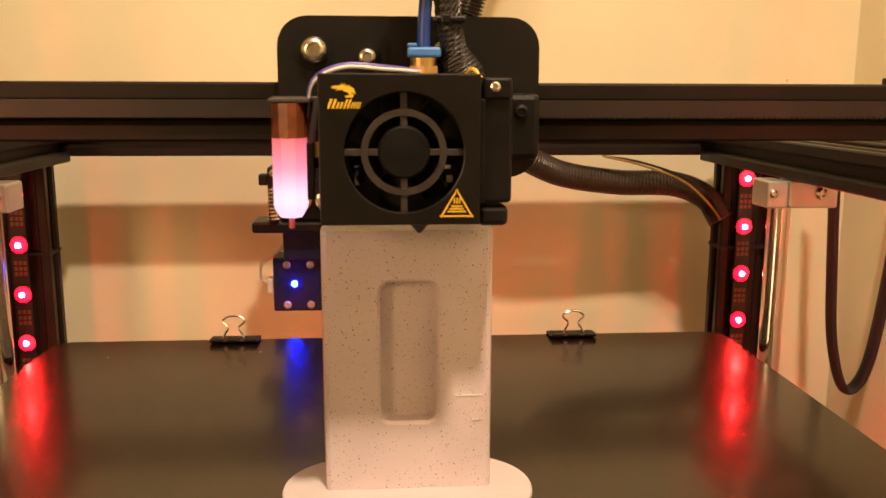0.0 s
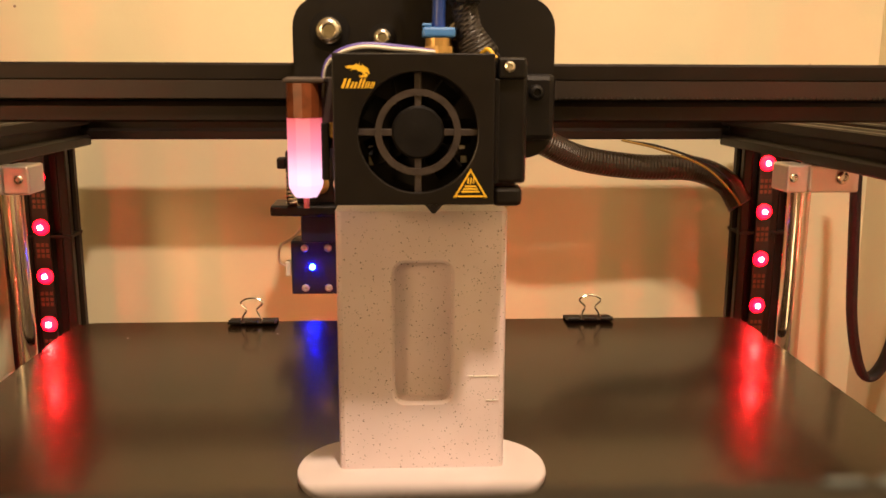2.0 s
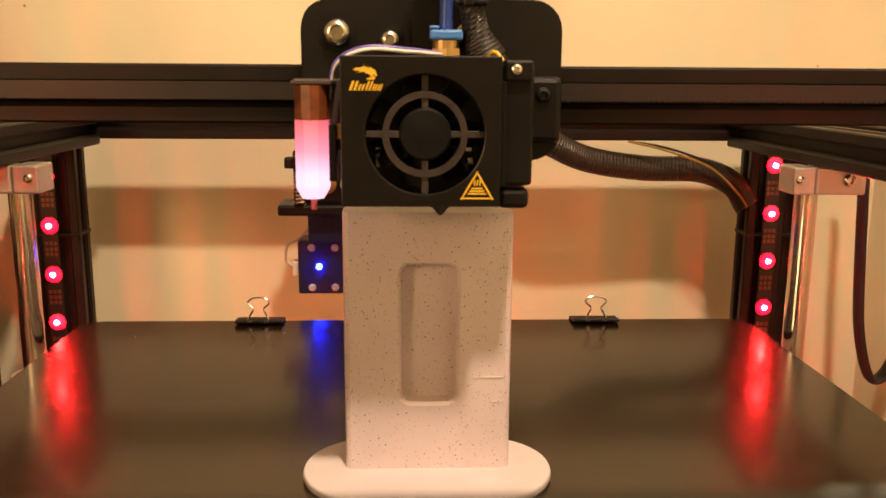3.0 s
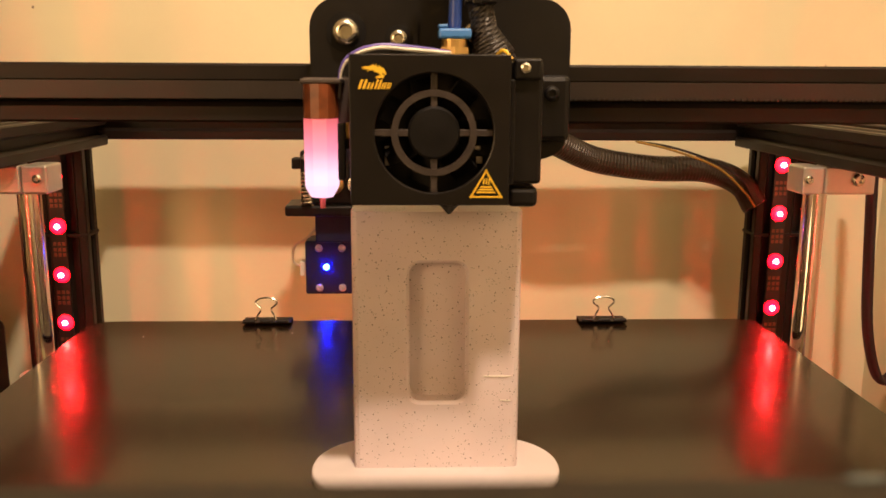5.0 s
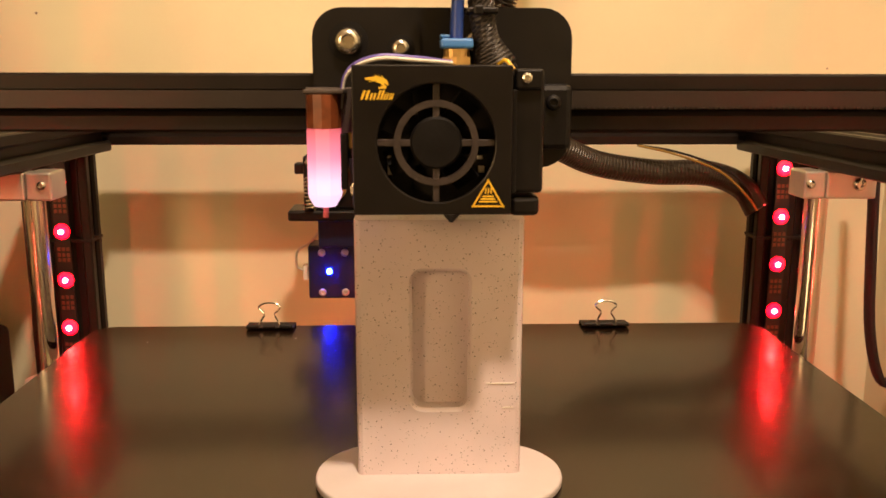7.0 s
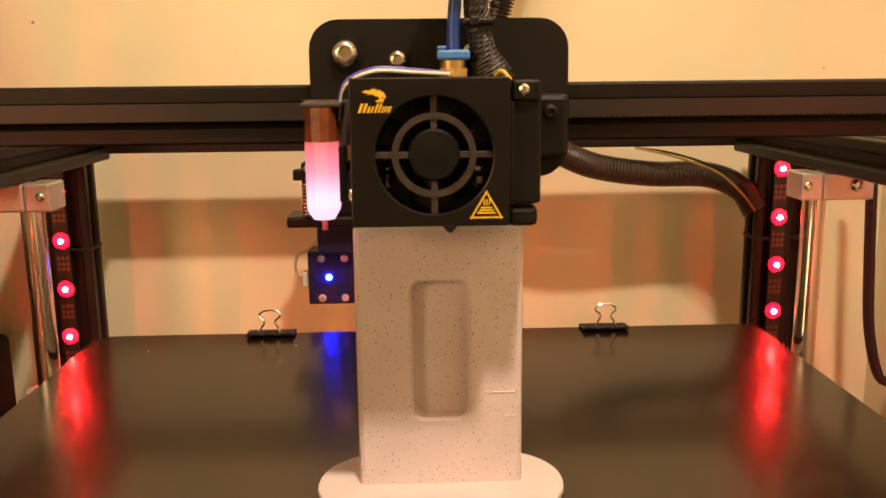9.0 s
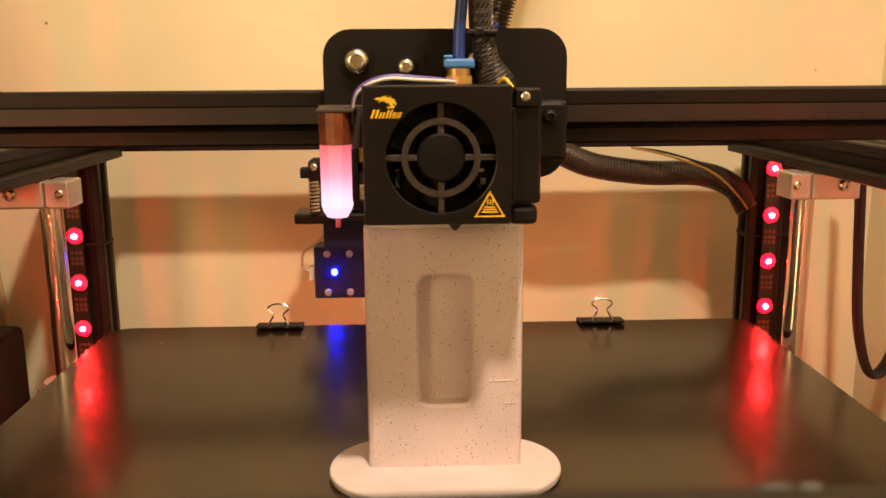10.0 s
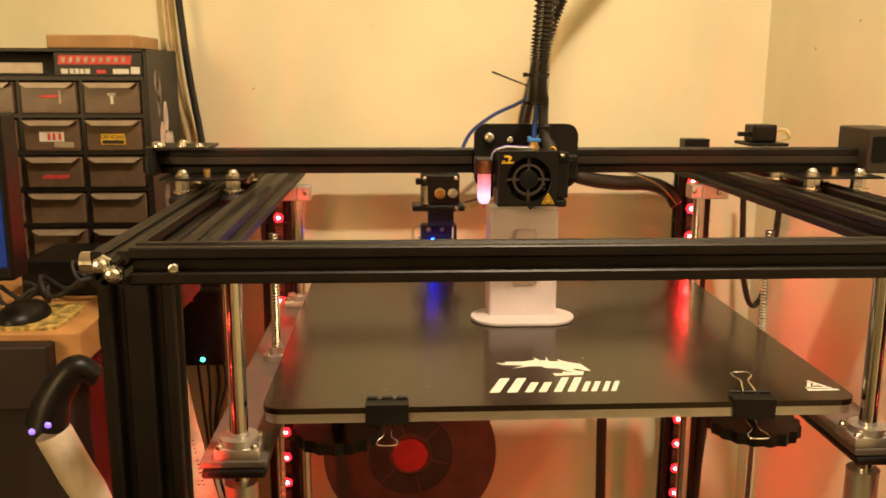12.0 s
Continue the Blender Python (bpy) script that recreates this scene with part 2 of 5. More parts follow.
EMBLEM = [(0.0, 0.44), (0.11, 0.41), (0.1, 0.47), (0.31, 0.47), (0.46, 0.53), (0.44, 0.62), (0.51, 0.5), (0.57, 0.5), (0.59, 0.62), (0.6, 0.47), (0.71, 0.46),
          (0.7, 0.54), (0.79, 0.44), (0.93, 0.37), (1.0, 0.14), (0.93, 0.15), (0.88, 0.2), (0.81, 0.22), (0.85, 0.14), (0.92, 0.13), (0.89, 0.01), (0.59, 0.0),
          (0.57, 0.08), (0.67, 0.06), (0.69, 0.13), (0.8, 0.07), (0.67, 0.22), (0.5, 0.26), (0.51, 0.31), (0.35, 0.31), (0.16, 0.25), (0.31, 0.34), (0.07, 0.37)]
WORD = [(0.0, 0.23, 1.0), (0.27, 0.18, 0.68), (0.49, 0.18, 1.0), (0.70, 0.13, 0.68), (0.86, 0.12, 0.68)]


def mark(bm, m, width, height, thick):
    """A maker's mark as plain shapes: a winged emblem, and under it a row of slanted blocks."""
    k = width * 0.75
    prism(bm, [(x * k + width * 0.125, y * k + height * 1.15) for x, y in EMBLEM], m, thick)
    for x, w, h in WORD:
        slant = 0.38 * height
        for u0, u1 in ((0.0, 0.34), (0.58, 0.92)):
            a, b = (x + w * u0) * width, (x + w * u1) * width
            prism(bm, [(a, 0), (b, 0), (b + slant * h, h * height), (a + slant * h, h * height)], m, thick)
    return bm


P("bed_print", mark(bmesh.new(), Matrix.Translation((-0.047, -0.163, 0.00005)), 0.088, 0.027, 0.0002), M_WHITEPRINT, bed, "white printed emblem and word mark")
bm = bmesh.new()
prism(bm, [(0.167, -0.1685), (0.189, -0.1685), (0.1885, -0.1655), (0.1675, -0.1655)], Matrix.Translation((0, 0, 0.00005)), 0.0002)
for (ax, ay), (bx, by) in (((0.168, -0.164), (0.186, -0.164)), ((0.186, -0.164), (0.176, -0.149)), ((0.176, -0.149), (0.168, -0.164))):
    d = Vector((bx - ax, by - ay)).normalized()
    nx, ny = -d.y * 0.0024, d.x * 0.0024
    prism(bm, [(ax, ay), (bx, by), (bx + nx, by + ny), (ax + nx, ay + ny)], Matrix.Translation((0, 0, 0.00005)), 0.0002)
prism(bm, [(0.174, -0.1595), (0.179, -0.1595), (0.1765, -0.1555)], Matrix.Translation((0, 0, 0.00005)), 0.0002)
P("warning_print", bm, M_WHITEPRINT, bed, "white printed warning sign")

# crumbs of plastic left on the plate
dust = random.Random(11)
bm = bmesh.new()
for k in range(11):
    cx, cy, a = dust.uniform(-0.17, 0.17), dust.uniform(-0.16, 0.19), dust.uniform(0, 6.3)
    w, h = dust.uniform(0.0003, 0.0006), dust.uniform(0.0002, 0.0003)
    prism(bm, [(-w, -h), (w, -h * 0.6), (w * 0.7, h), (-w * 0.5, h * 0.8)], Matrix.Translation((cx, cy, 0.00004)) @ Matrix.Rotation(a, 4, "Z"), 0.0003)
tagged(P("bed_crumbs", bm, M_WHITEPRINT, bed, "tiny pale plastic crumbs"), kind="stuff")

RODX = {(-1, -0.18): -0.2090, (-1, 0.18): -0.2090, (1, -0.18): 0.2040, (1, 0.18): 0.2085}
M_BRACKET = mat("grey_steel_bracket", (0.30, 0.29, 0.28), 0.45, metal=0.6, vary=0.15, scale=40, bump=0.1)
for sx in (-1, 1):
    bm = bmesh.new()
    box(bm, sx * 0.211 - 0.021, sx * 0.211 + 0.021, -0.1935, 0.215, -0.036, -0.031, 0.001)
    side = P("bed_bracket", bm, mat("dull_steel", (0.13, 0.115, 0.10), 0.5, metal=0.3, vary=0.2, scale=40, bump=0.1), label="grey steel side bracket of the bed")
    bm = bmesh.new()
    box(bm, sx * 0.211 - 0.020, sx * 0.211 + 0.020, -0.1950, 0.215, -0.0425, -0.0365, 0.002)
    P("carriage_arm", bm, M_STEELBLK, label="black steel carriage arm under the bed")
    for y in (-0.18, 0.18):
        bm = bmesh.new()
        box(bm, RODX[sx, y] - 0.0145, RODX[sx, y] + 0.0145, y - 0.0125, y + 0.0145, -0.0308, -0.024, 0.001)
        ring(bm, (RODX[sx, y], y, -0.0215), "z", 0.0062, 0.0125, 0.005, 28)
        ring(bm, (RODX[sx, y], y, -0.075), "z", 0.0062, 0.0105, 0.048, 28)
        block = smooth(P("bearing_block", bm, M_ALU, label="square flanged linear bearing"))
        for dx in (-0.0108, 0.0108):
            for dy in (-0.0092, 0.0108):
                bm = bmesh.new()
                bolt_head(bm, (RODX[sx, y] + dx, y + dy, -0.024), (0, 0, 1), 0.003, 0.003)
                P("bearing_bolt", bm, M_BOLT, block)
        bm = bmesh.new()
        cyl(bm, (RODX[sx, y], y, -0.46), (RODX[sx, y], y, 0.094), 0.006, seg=28)
        smooth(P("guide_rod", bm, M_CHROME, label="polished steel vertical guide rod"))
        bm = bmesh.new()
        box(bm, 0.1968 if sx > 0 else -0.2085, 0.2085 if sx > 0 else -0.195, y - 0.010, y + 0.010, 0.0885 if y < 0 else 0.0805, 0.0953, 0.0012)
        box(bm, min(sx * 0.2088, sx * 0.236), max(sx * 0.2088, sx * 0.236), y - 0.010, y + 0.004, 0.0885 if y < 0 else 0.0805, 0.0953, 0.0012)
        clamp = P("rod_clamp", bm, M_ALU, label="silver aluminium rod clamp")
        for x, r in ((0.200, 0.0024), (0.226, 0.0036)):
            bm = bmesh.new()
            bolt_head(bm, (sx * x, y - 0.010, 0.0885), (0, -1, 0), r, r * 0.75)
            smooth(P("clamp_bolt", bm, M_BOLT, clamp))
    # lead screw, with a thread that can be seen
    n = 400
    bm = bmesh.new()
    pts = [Vector((sx * 0.2105, 0.008, -0.46 + 0.537 * k / n)) for k in range(n + 1)]
    sweep(bm, pts, [0.0042 if k % 2 else 0.0033 for k in range(n + 1)], 16)
    P("lead_screw", bm, M_CHROME, label="steel lead screw")
    bm = bmesh.new()
    lathe(bm, [(0.011, 0), (0.011, 0.004), (0.006, 0.0045), (0.006, 0.010)], Matrix.Translation((sx * 0.2105, 0.008, -0.0308)), 24)
    nut = P("lead_nut", bm, M_BRACKET, label="steel flanged lead nut")
    for k in range(4):
        bm = bmesh.new()
        a = radians(45 + 90 * k)
        bolt_head(bm, (sx * 0.2105 + 0.0082 * math.cos(a), 0.008 + 0.0082 * math.sin(a), -0.0267), (0, 0, 1), 0.002, 0.002)
        P("nut_bolt", bm, M_BOLT, nut)
    for y in (-0.125, 0.155):
        bm = bmesh.new()
        prof = [((0.033 if k % 2 else 0.0305) * math.cos(2 * math.pi * k / 36), (0.033 if k % 2 else 0.0305) * math.sin(2 * math.pi * k / 36)) for k in range(36)]
        prism(bm, prof, Matrix.Translation((sx * 0.150, y, -0.0455)), 0.0085)
        cyl(bm, (sx * 0.150, y, -0.037), (sx * 0.150, y, -0.0104), 0.0045)
        P("levelling_knob", bm, M_PLASTIC, label="black scalloped levelling knob")

# ---- red light strips on the rear posts ----
M_PCB = mat("black_strip", (0.012, 0.010, 0.010), 0.35, vary=0.2, scale=90)
M_PAD = mat("copper_pads", (0.20, 0.09, 0.06), 0.4, metal=0.7, vary=0.15, scale=90)
for sx, z0 in ((-1, 0.0745), (1, 0.083)):
    x = -0.2455 if sx < 0 else 0.2425
    bm = bmesh.new()
    box(bm, x - 0.005, x + 0.005, 0.3024, 0.3039, -0.45, 0.0953)
    strip = P("led_strip", bm, M_PCB, label="black strip of small red lights")
    for k in range(16):
        z = z0 - 0.0333 * k
        # disc widened and set glowing to stand in for the light's bloom
        bm = bmesh.new()
        lathe(bm, [(0.0056, 0), (0.0053, 0.0008), (0.0038, 0.0014)], Matrix.Translation((x, 0.3023, z)) @ Matrix.Rotation(radians(90), 4, "X"), 10)
        P("led_case", bm, M_RED_HALO, strip)
        bm = bmesh.new()
        cyl(bm, (x, 0.3012, z), (x, 0.3000, z), 0.0017, seg=10)
        P("led", bm, M_RED_LED, strip, "small glowing red light")
        bm = bmesh.new()
        for dx in (-0.003, 0, 0.003):
            for dz in (-0.0195, -0.0160, -0.0120):
                box(bm, x + dx - 0.001, x + dx + 0.001, 0.3020, 0.30235, z + dz - 0.0012, z + dz + 0.0012)
        tagged(P("pad_field", bm, M_PAD, strip), kind="stuff")

# unseen red strips, added behind the front posts to redden the back wall
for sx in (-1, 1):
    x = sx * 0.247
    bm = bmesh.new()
    # lips added beside each strip to keep its light off the side walls
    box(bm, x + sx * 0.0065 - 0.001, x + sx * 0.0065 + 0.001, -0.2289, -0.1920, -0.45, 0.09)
    P("strip_channel", bm, M_PCB, label="added black lip that blocks side light of the strip")
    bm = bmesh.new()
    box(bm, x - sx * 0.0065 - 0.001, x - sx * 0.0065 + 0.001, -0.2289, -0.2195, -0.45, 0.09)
    P("strip_channel", bm, M_PCB, label="added black lip that blocks side light of the strip")
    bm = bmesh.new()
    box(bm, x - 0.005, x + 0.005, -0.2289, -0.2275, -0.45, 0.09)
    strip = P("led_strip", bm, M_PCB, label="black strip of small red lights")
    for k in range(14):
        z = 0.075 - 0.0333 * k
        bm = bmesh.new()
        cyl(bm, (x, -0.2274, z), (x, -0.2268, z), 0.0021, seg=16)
        P("led", bm, M_RED_LED_FILL, strip, "small glowing red light")

# ---- gantry ends ----
for sx in (-1, 1):
    bm = bmesh.new()
    box(bm, sx * 0.262 - 0.033, sx * 0.262 + 0.033, -0.012, 0.080, 0.1232, 0.1249, 0.0005)
    plate = P("gantry_plate", bm, M_STEELBLK, label="black steel gantry end plate")
    for wx, wy in ((0.239, -0.001), (0.239, 0.068), (0.279, -0.001), (0.279, 0.068)):
        bm = bmesh.new()
        lathe(bm, [(0.0045, -0.006), (0.0085, -0.0055), (0.0118, -0.002), (0.0118, 0.002), (0.0085, 0.0055), (0.0045, 0.006)], Matrix.Translation((sx * wx, wy, 0.1062)), 28)
        smooth(P("wheel", bm, M_RUBBER, plate, "black grooved wheel"), 25)
        bm = bmesh.new()
        cyl(bm, (sx * wx, wy, 0.1123), (sx * wx, wy, 0.1145), 0.0088)
        cyl(bm, (sx * wx, wy, 0.1145), (sx * wx, wy, 0.1232), 0.0062, seg=6)
        P("spacer", bm, M_BOLT, plate)
        bm = bmesh.new()
        cyl(bm, (sx * wx, wy, 0.1248), (sx * wx, wy, 0.1275), 0.0058, seg=6)
        lathe(bm, [(0.0045, 0), (0.0045, 0.0015), (0.003, 0.0035), (0.001, 0.004)], Matrix.Translation((sx * wx, wy, 0.1275)), 16)
        P("lock_nut", bm, M_BOLT, plate)
    for y in (0.006, 0.07):
        bm = bmesh.new()
        cyl(bm, (sx * 0.261, y, 0.1248), (sx * 0.261, y, 0.131), 0.003, seg=6)
        P("brass_standoff", bm, M_BRASS, plate)
bm = bmesh.new()
box(bm, -0.312, -0.262, 0.012, 0.062, 0.1452, 0.1478, 0.0006)
top_plate = P("pulley_plate", bm, M_STEELBLK, label="black steel pulley plate on the gantry end")
bm = bmesh.new()
box(bm, -0.312, -0.3032, 0.012, 0.062, 0.1248, 0.1452, 0.0006)
P("end_bracket", bm, M_STEELBLK, top_plate)
for x, y, r in ((-0.302, 0.018, 0.0055), (-0.283, 0.018, 0.0035), (-0.269, 0.018, 0.0035), (-0.290, 0.052, 0.004)):
    bm = bmesh.new()
    bolt_head(bm, (x, y, 0.1478), (0, 0, 1), r, r * 0.8)
    smooth(P("plate_bolt", bm, M_BOLT, top_plate))
bm = bmesh.new()
cyl(bm, (-0.307, 0.008, 0.128), (-0.307, 0.008, 0.1405), 0.0055)
cyl(bm, (-0.307, 0.008, 0.1405), (-0.307, 0.008, 0.1475), 0.0032)
P("pulley", bm, M_STEELBLK, top_plate)
# right end: pulley block, end switch
bm = bmesh.new()
box(bm, 0.2905, 0.325, 0.010, 0.062, 0.1252, 0.163, 0.0015)
block = P("pulley_block", bm, mat("brown_black_motor_mount", (0.030, 0.019, 0.012), 0.5, vary=0.3, scale=60, bump=0.1), label="dark motor mount on the gantry end")
# thin black panel on the face stands in for the shaded opening
bm = bmesh.new()
prism(bm, round_rect(0.013, 0.022, 0.002, 4, 0.3005, 0.1455), Matrix.Translation((0, 0.0098, 0)) @ Matrix.Rotation(radians(90), 4, "X"), 0.0005)
P("mount_window", bm, M_FANBLACK, block, "black panel painted for the shade in the mount opening")
bm = bmesh.new()
box(bm, 0.204, 0.238, 0.045, 0.085, 0.1452, 0.1480, 0.0006)
sw = P("switch_plate", bm, M_STEELBLK, label="black mount of the end switch")
bm = bmesh.new()
box(bm, 0.209, 0.231, 0.055, 0.075, 0.1481, 0.1635, 0.0012)
box(bm, 0.2105, 0.2295, 0.053, 0.0549, 0.150, 0.162, 0.0004)
box(bm, 0.199, 0.2089, 0.060, 0.066, 0.153, 0.157, 0.0004)
P("end_switch", bm, M_PLASTIC, sw)
for c, dz in ((M_YELLOW, 0.0), (M_WHITEPRINT, 0.0016)):
    bm = bmesh.new()
    sweep(bm, curve_points([(0.231, 0.064, 0.156 + dz), (0.240, 0.062, 0.158 + dz), (0.246, 0.062, 0.152 + dz), (0.240, 0.066, 0.1495)], 20), 0.0007, 8)
    P("switch_wire", bm, c, sw)
bm = bmesh.new()
box(bm, 0.232, 0.262, 0.306, 0.326, 0.1194, 0.132, 0.0008)
P("post_cap", bm, M_PLASTIC, label="black plastic cap over the rear post")
# bolts where the beams meet
for sx in (-1, 1):
    bm = bmesh.new()
    bolt_head(bm, (sx * 0.226, -0.2502, 0.106), (0, -1, 0), 0.0030, 0.0015)
    P("beam_pin", bm, M_BOLT)
# pale flecks painted as the glint along the beam's top edge
bm = bmesh.new()
glint_rng = random.Random(5)
for cx, cy, rx, ry in ((0.0192, -0.2312, 0.0016, 0.0004), (0.0222, -0.2313, 0.0011, 0.0005)):
    prism(bm, [(rx * glint_rng.uniform(0.7, 1.1) * math.cos(k * math.pi / 7), ry * glint_rng.uniform(0.6, 1.1) * math.sin(k * math.pi / 7)) for k in range(14)], Matrix.Translation((cx, cy, 0.1171)), 0.0003)
P("chipped_patch", bm, mat("painted_glint", (0.07, 0.09, 0.09), 0.5, metal=0.0, vary=0.2, scale=300), label="pale patch painted as a glint on the front beam")
for sx in (-1, 1):
    for x, z in ((0.262, 0.109), (0.256, 0.104)):
        bm = bmesh.new()
        cyl(bm, (sx * x, -0.2501, z), (sx * x, -0.254, z), 0.0050, seg=6)
        lathe(bm, [(0.0042, 0), (0.0042, 0.003), (0.003, 0.005), (0.001, 0.0055)], Matrix.Translation((sx * x, -0.254, z)) @ Matrix.Rotation(radians(90), 4, "X"), 18)
        P("corner_bolt", bm, M_BOLT)
    bm = bmesh.new()
    cyl(bm, (sx * 0.2692, -0.242, 0.108), (sx * 0.276, -0.242, 0.108), 0.0060, seg=20)
    P("corner_bolt", bm, M_BOLT)
    for x in (0.225, 0.262):
        bm = bmesh.new()
        bolt_head(bm, (sx * x, 0.3038, 0.1085), (0, -1, 0), 0.0042, 0.003)
        P("beam_bolt", bm, M_BOLT)
    bm = bmesh.new()
    box(bm, sx * 0.247 - 0.0206, sx * 0.247 + 0.0206, 0.3033, 0.3246, 0.0335, 0.0358, 0.0004)
    P("cable_tie", bm, M_PLASTIC)

# ---- print head ----
HX = -0.003
YF = -0.020  # front of the fan cover


def panel_with_hole(bm, x0, x1, z0, z1, cx, cz, r, y0, y1, seg=48):
    """An upright panel with a round hole."""
    angles = sorted([2 * math.pi * k / seg for k in range(seg)] + [math.atan2(z - cz, x - cx) % (2 * math.pi) for x in (x0, x1) for z in (z0, z1)])
    rows = []
    for y in (y0, y1):
        inner, outer = [], []
        for a in angles:
            c, s = math.cos(a), math.sin(a)
            tx = ((x1 if c > 0 else x0) - cx) / c if abs(c) > 1e-9 else 1e9
            tz = ((z1 if s > 0 else z0) - cz) / s if abs(s) > 1e-9 else 1e9
            t = min(tx, tz)
            inner.append(bm.verts.new((cx + r * c, y, cz + r * s)))
            outer.append(bm.verts.new((cx + t * c, y, cz + t * s)))
        rows.append((inner, outer))
    n = len(angles)
    (i0, o0), (i1, o1) = rows
    for k in range(n):
        j = (k + 1) % n
        bm.faces.new((i0[k], i0[j], o0[j], o0[k]))
        bm.faces.new((i1[k], o1[k], o1[j], i1[j]))
        bm.faces.new((i0[k], i1[k], i1[j], i0[j]))
        bm.faces.new((o0[k], o0[j], o1[j], o1[k]))
    return bm


M_SHROUD = mat("black_coated_cover", (0.0062, 0.0050, 0.0048), 0.34, vary=0.3, scale=60, bump=0.03, spec=0.34)
M_FAN = mat("dusty_black_fan", (0.026, 0.018, 0.015), 0.55, vary=0.35, scale=250, bump=0.3)
m_plate = Matrix.Translation((HX + 0.00425, 0.0235, 0.13975)) @ Matrix.Rotation(radians(90), 4, "X")
head = P("print_head", prism(bmesh.new(), round_rect(0.0875, 0.0535, 0.010), m_plate, 0.0035), M_STEELBLK, label="black print head on its carriage plate")
bm = bmesh.new()
prism(bm, round_rect(0.0355, 0.0520, 0.008), Matrix.Translation((HX - 0.0212, 0.01985, 0.13975)) @ Matrix.Rotation(radians(90), 4, "X"), 0.0012)
P("plate_layer", bm, M_STEELBLK, head)
CX, CZ, RF = HX + 0.0012, 0.1243, 0.0177
bm = bmesh.new()
panel_with_hole(bm, HX - 0.0238, HX + 0.0238, 0.1028, 0.1473, CX, CZ, RF, YF, YF + 0.0016)
box(bm, HX - 0.0238, HX + 0.0238, YF + 0.0017, YF + 0.030, 0.1457, 0.1473)
box(bm, HX - 0.0238, HX + 0.0238, YF + 0.0017, YF + 0.030, 0.1028, 0.1044)
box(bm, HX - 0.0238, HX - 0.0222, YF + 0.0017, YF + 0.030, 0.1045, 0.1456)
box(bm, HX + 0.0222, HX + 0.0238, YF + 0.0017, YF + 0.030, 0.1045, 0.1456)
cover = P("fan_cover", bm, M_SHROUD, head, "black metal fan cover with yellow print")
bv = cover.modifiers.new("edge", "BEVEL")
bv.width, bv.segments, bv.limit_method, bv.angle_limit = 0.0006, 2, "ANGLE", radians(60)
bm = bmesh.new()
ring(bm, (CX, YF + 0.0032, CZ), "y", 0.0108, 0.0128, 0.0026, 48)
for a in range(4):
    box(bm, 0.0072, 0.0180, YF + 0.0024, YF + 0.0046, -0.0010, 0.0010, 0.0002, Matrix.Translation((CX, 0, CZ)) @ Matrix.Rotation(radians(90 * a), 4, "Y"))
P("fan_grill", bm, M_FAN, head, "dusty black cross and ring of the fan grill")
bm = bmesh.new()
lathe(bm, [(0.0079, 0), (0.0079, 0.006), (0.0072, 0.0068), (0.002, 0.0071)], Matrix.Translation((CX, YF + 0.0085, CZ)) @ Matrix.Rotation(radians(90), 4, "X"), 36)
hub = P("fan_hub", bm, M_FANBLACK, head)
for k in range(7):
    bm = bmesh.new()
    m = Matrix.Translation((CX, YF + 0.009, CZ)) @ Matrix.Rotation(2 * math.pi * k / 7, 4, "Y") @ Matrix.Translation((0.0120, 0, 0)) @ Matrix.Rotation(radians(38), 4, "X")
    box(bm, -0.0045, 0.0045, -0.0004, 0.0004, -0.0050, 0.0050, 0.0002, m)
    P("fan_blade", bm, M_FANBLACK, head)
bm = bmesh.new()
box(bm, HX - 0.0221, HX + 0.0221, YF + 0.013, YF + 0.028, 0.1046, 0.1455, 0.001)
P("heat_sink", bm, M_STEELBLK, head)
for x0, x1, z0, z1 in ((-0.0150, -0.0132, -0.0105, -0.0045), (0.0132, 0.0152, -0.0098, -0.0076), (0.0128, 0.0146, -0.0056, -0.0044)):
    bm = bmesh.new()
    box(bm, CX + x0, CX + x1, YF + 0.0098, YF + 0.0106, CZ + z0, CZ + z1, 0.0002)
    P("sink_fin", bm, M_ALU, head, "bare metal fin behind the fan")
bm = bmesh.new()
mark(bm, Matrix.Translation((HX - 0.0212, YF - 0.0001, 0.1372)) @ Matrix.Rotation(radians(90), 4, "X"), 0.0096, 0.0027, 0.00012)
P("cover_print", bm, M_YELLOW, head, "yellow printed emblem and word mark")
bm = bmesh.new()
tm = Matrix.Translation((HX + 0.0168, YF - 0.0001, 0.1052)) @ Matrix.Rotation(radians(90), 4, "X")
for (ax, ay), (bx, by) in (((-0.0050, 0), (0.0050, 0)), ((0.0050, 0), (0, 0.0085)), ((0, 0.0085), (-0.0050, 0))):
    d = Vector((bx - ax, by - ay)).normalized()
    nx, ny = -d.y * 0.0005, d.x * 0.0005
    prism(bm, [(ax, ay), (bx, by), (bx + nx, by + ny), (ax + nx, ay + ny)], tm, 0.00012)
for k, w in enumerate((0.0029, 0.0023, 0.0018)):
    prism(bm, [(-w, 0.0014 + k * 0.0008), (w, 0.0014 + k * 0.0008), (w * 0.9, 0.0019 + k * 0.0008), (-w * 0.9, 0.0019 + k * 0.0008)], tm, 0.00012)
for dx in (-0.0008, 0.0, 0.0008):
    prism(bm, [(dx - 0.0002, 0.0040), (dx + 0.0002, 0.0040), (dx + 0.0004, 0.0058), (dx, 0.0058)], tm, 0.00012)
P("hot_warning", bm, M_YELLOW, head, "yellow hot surface warning triangle")
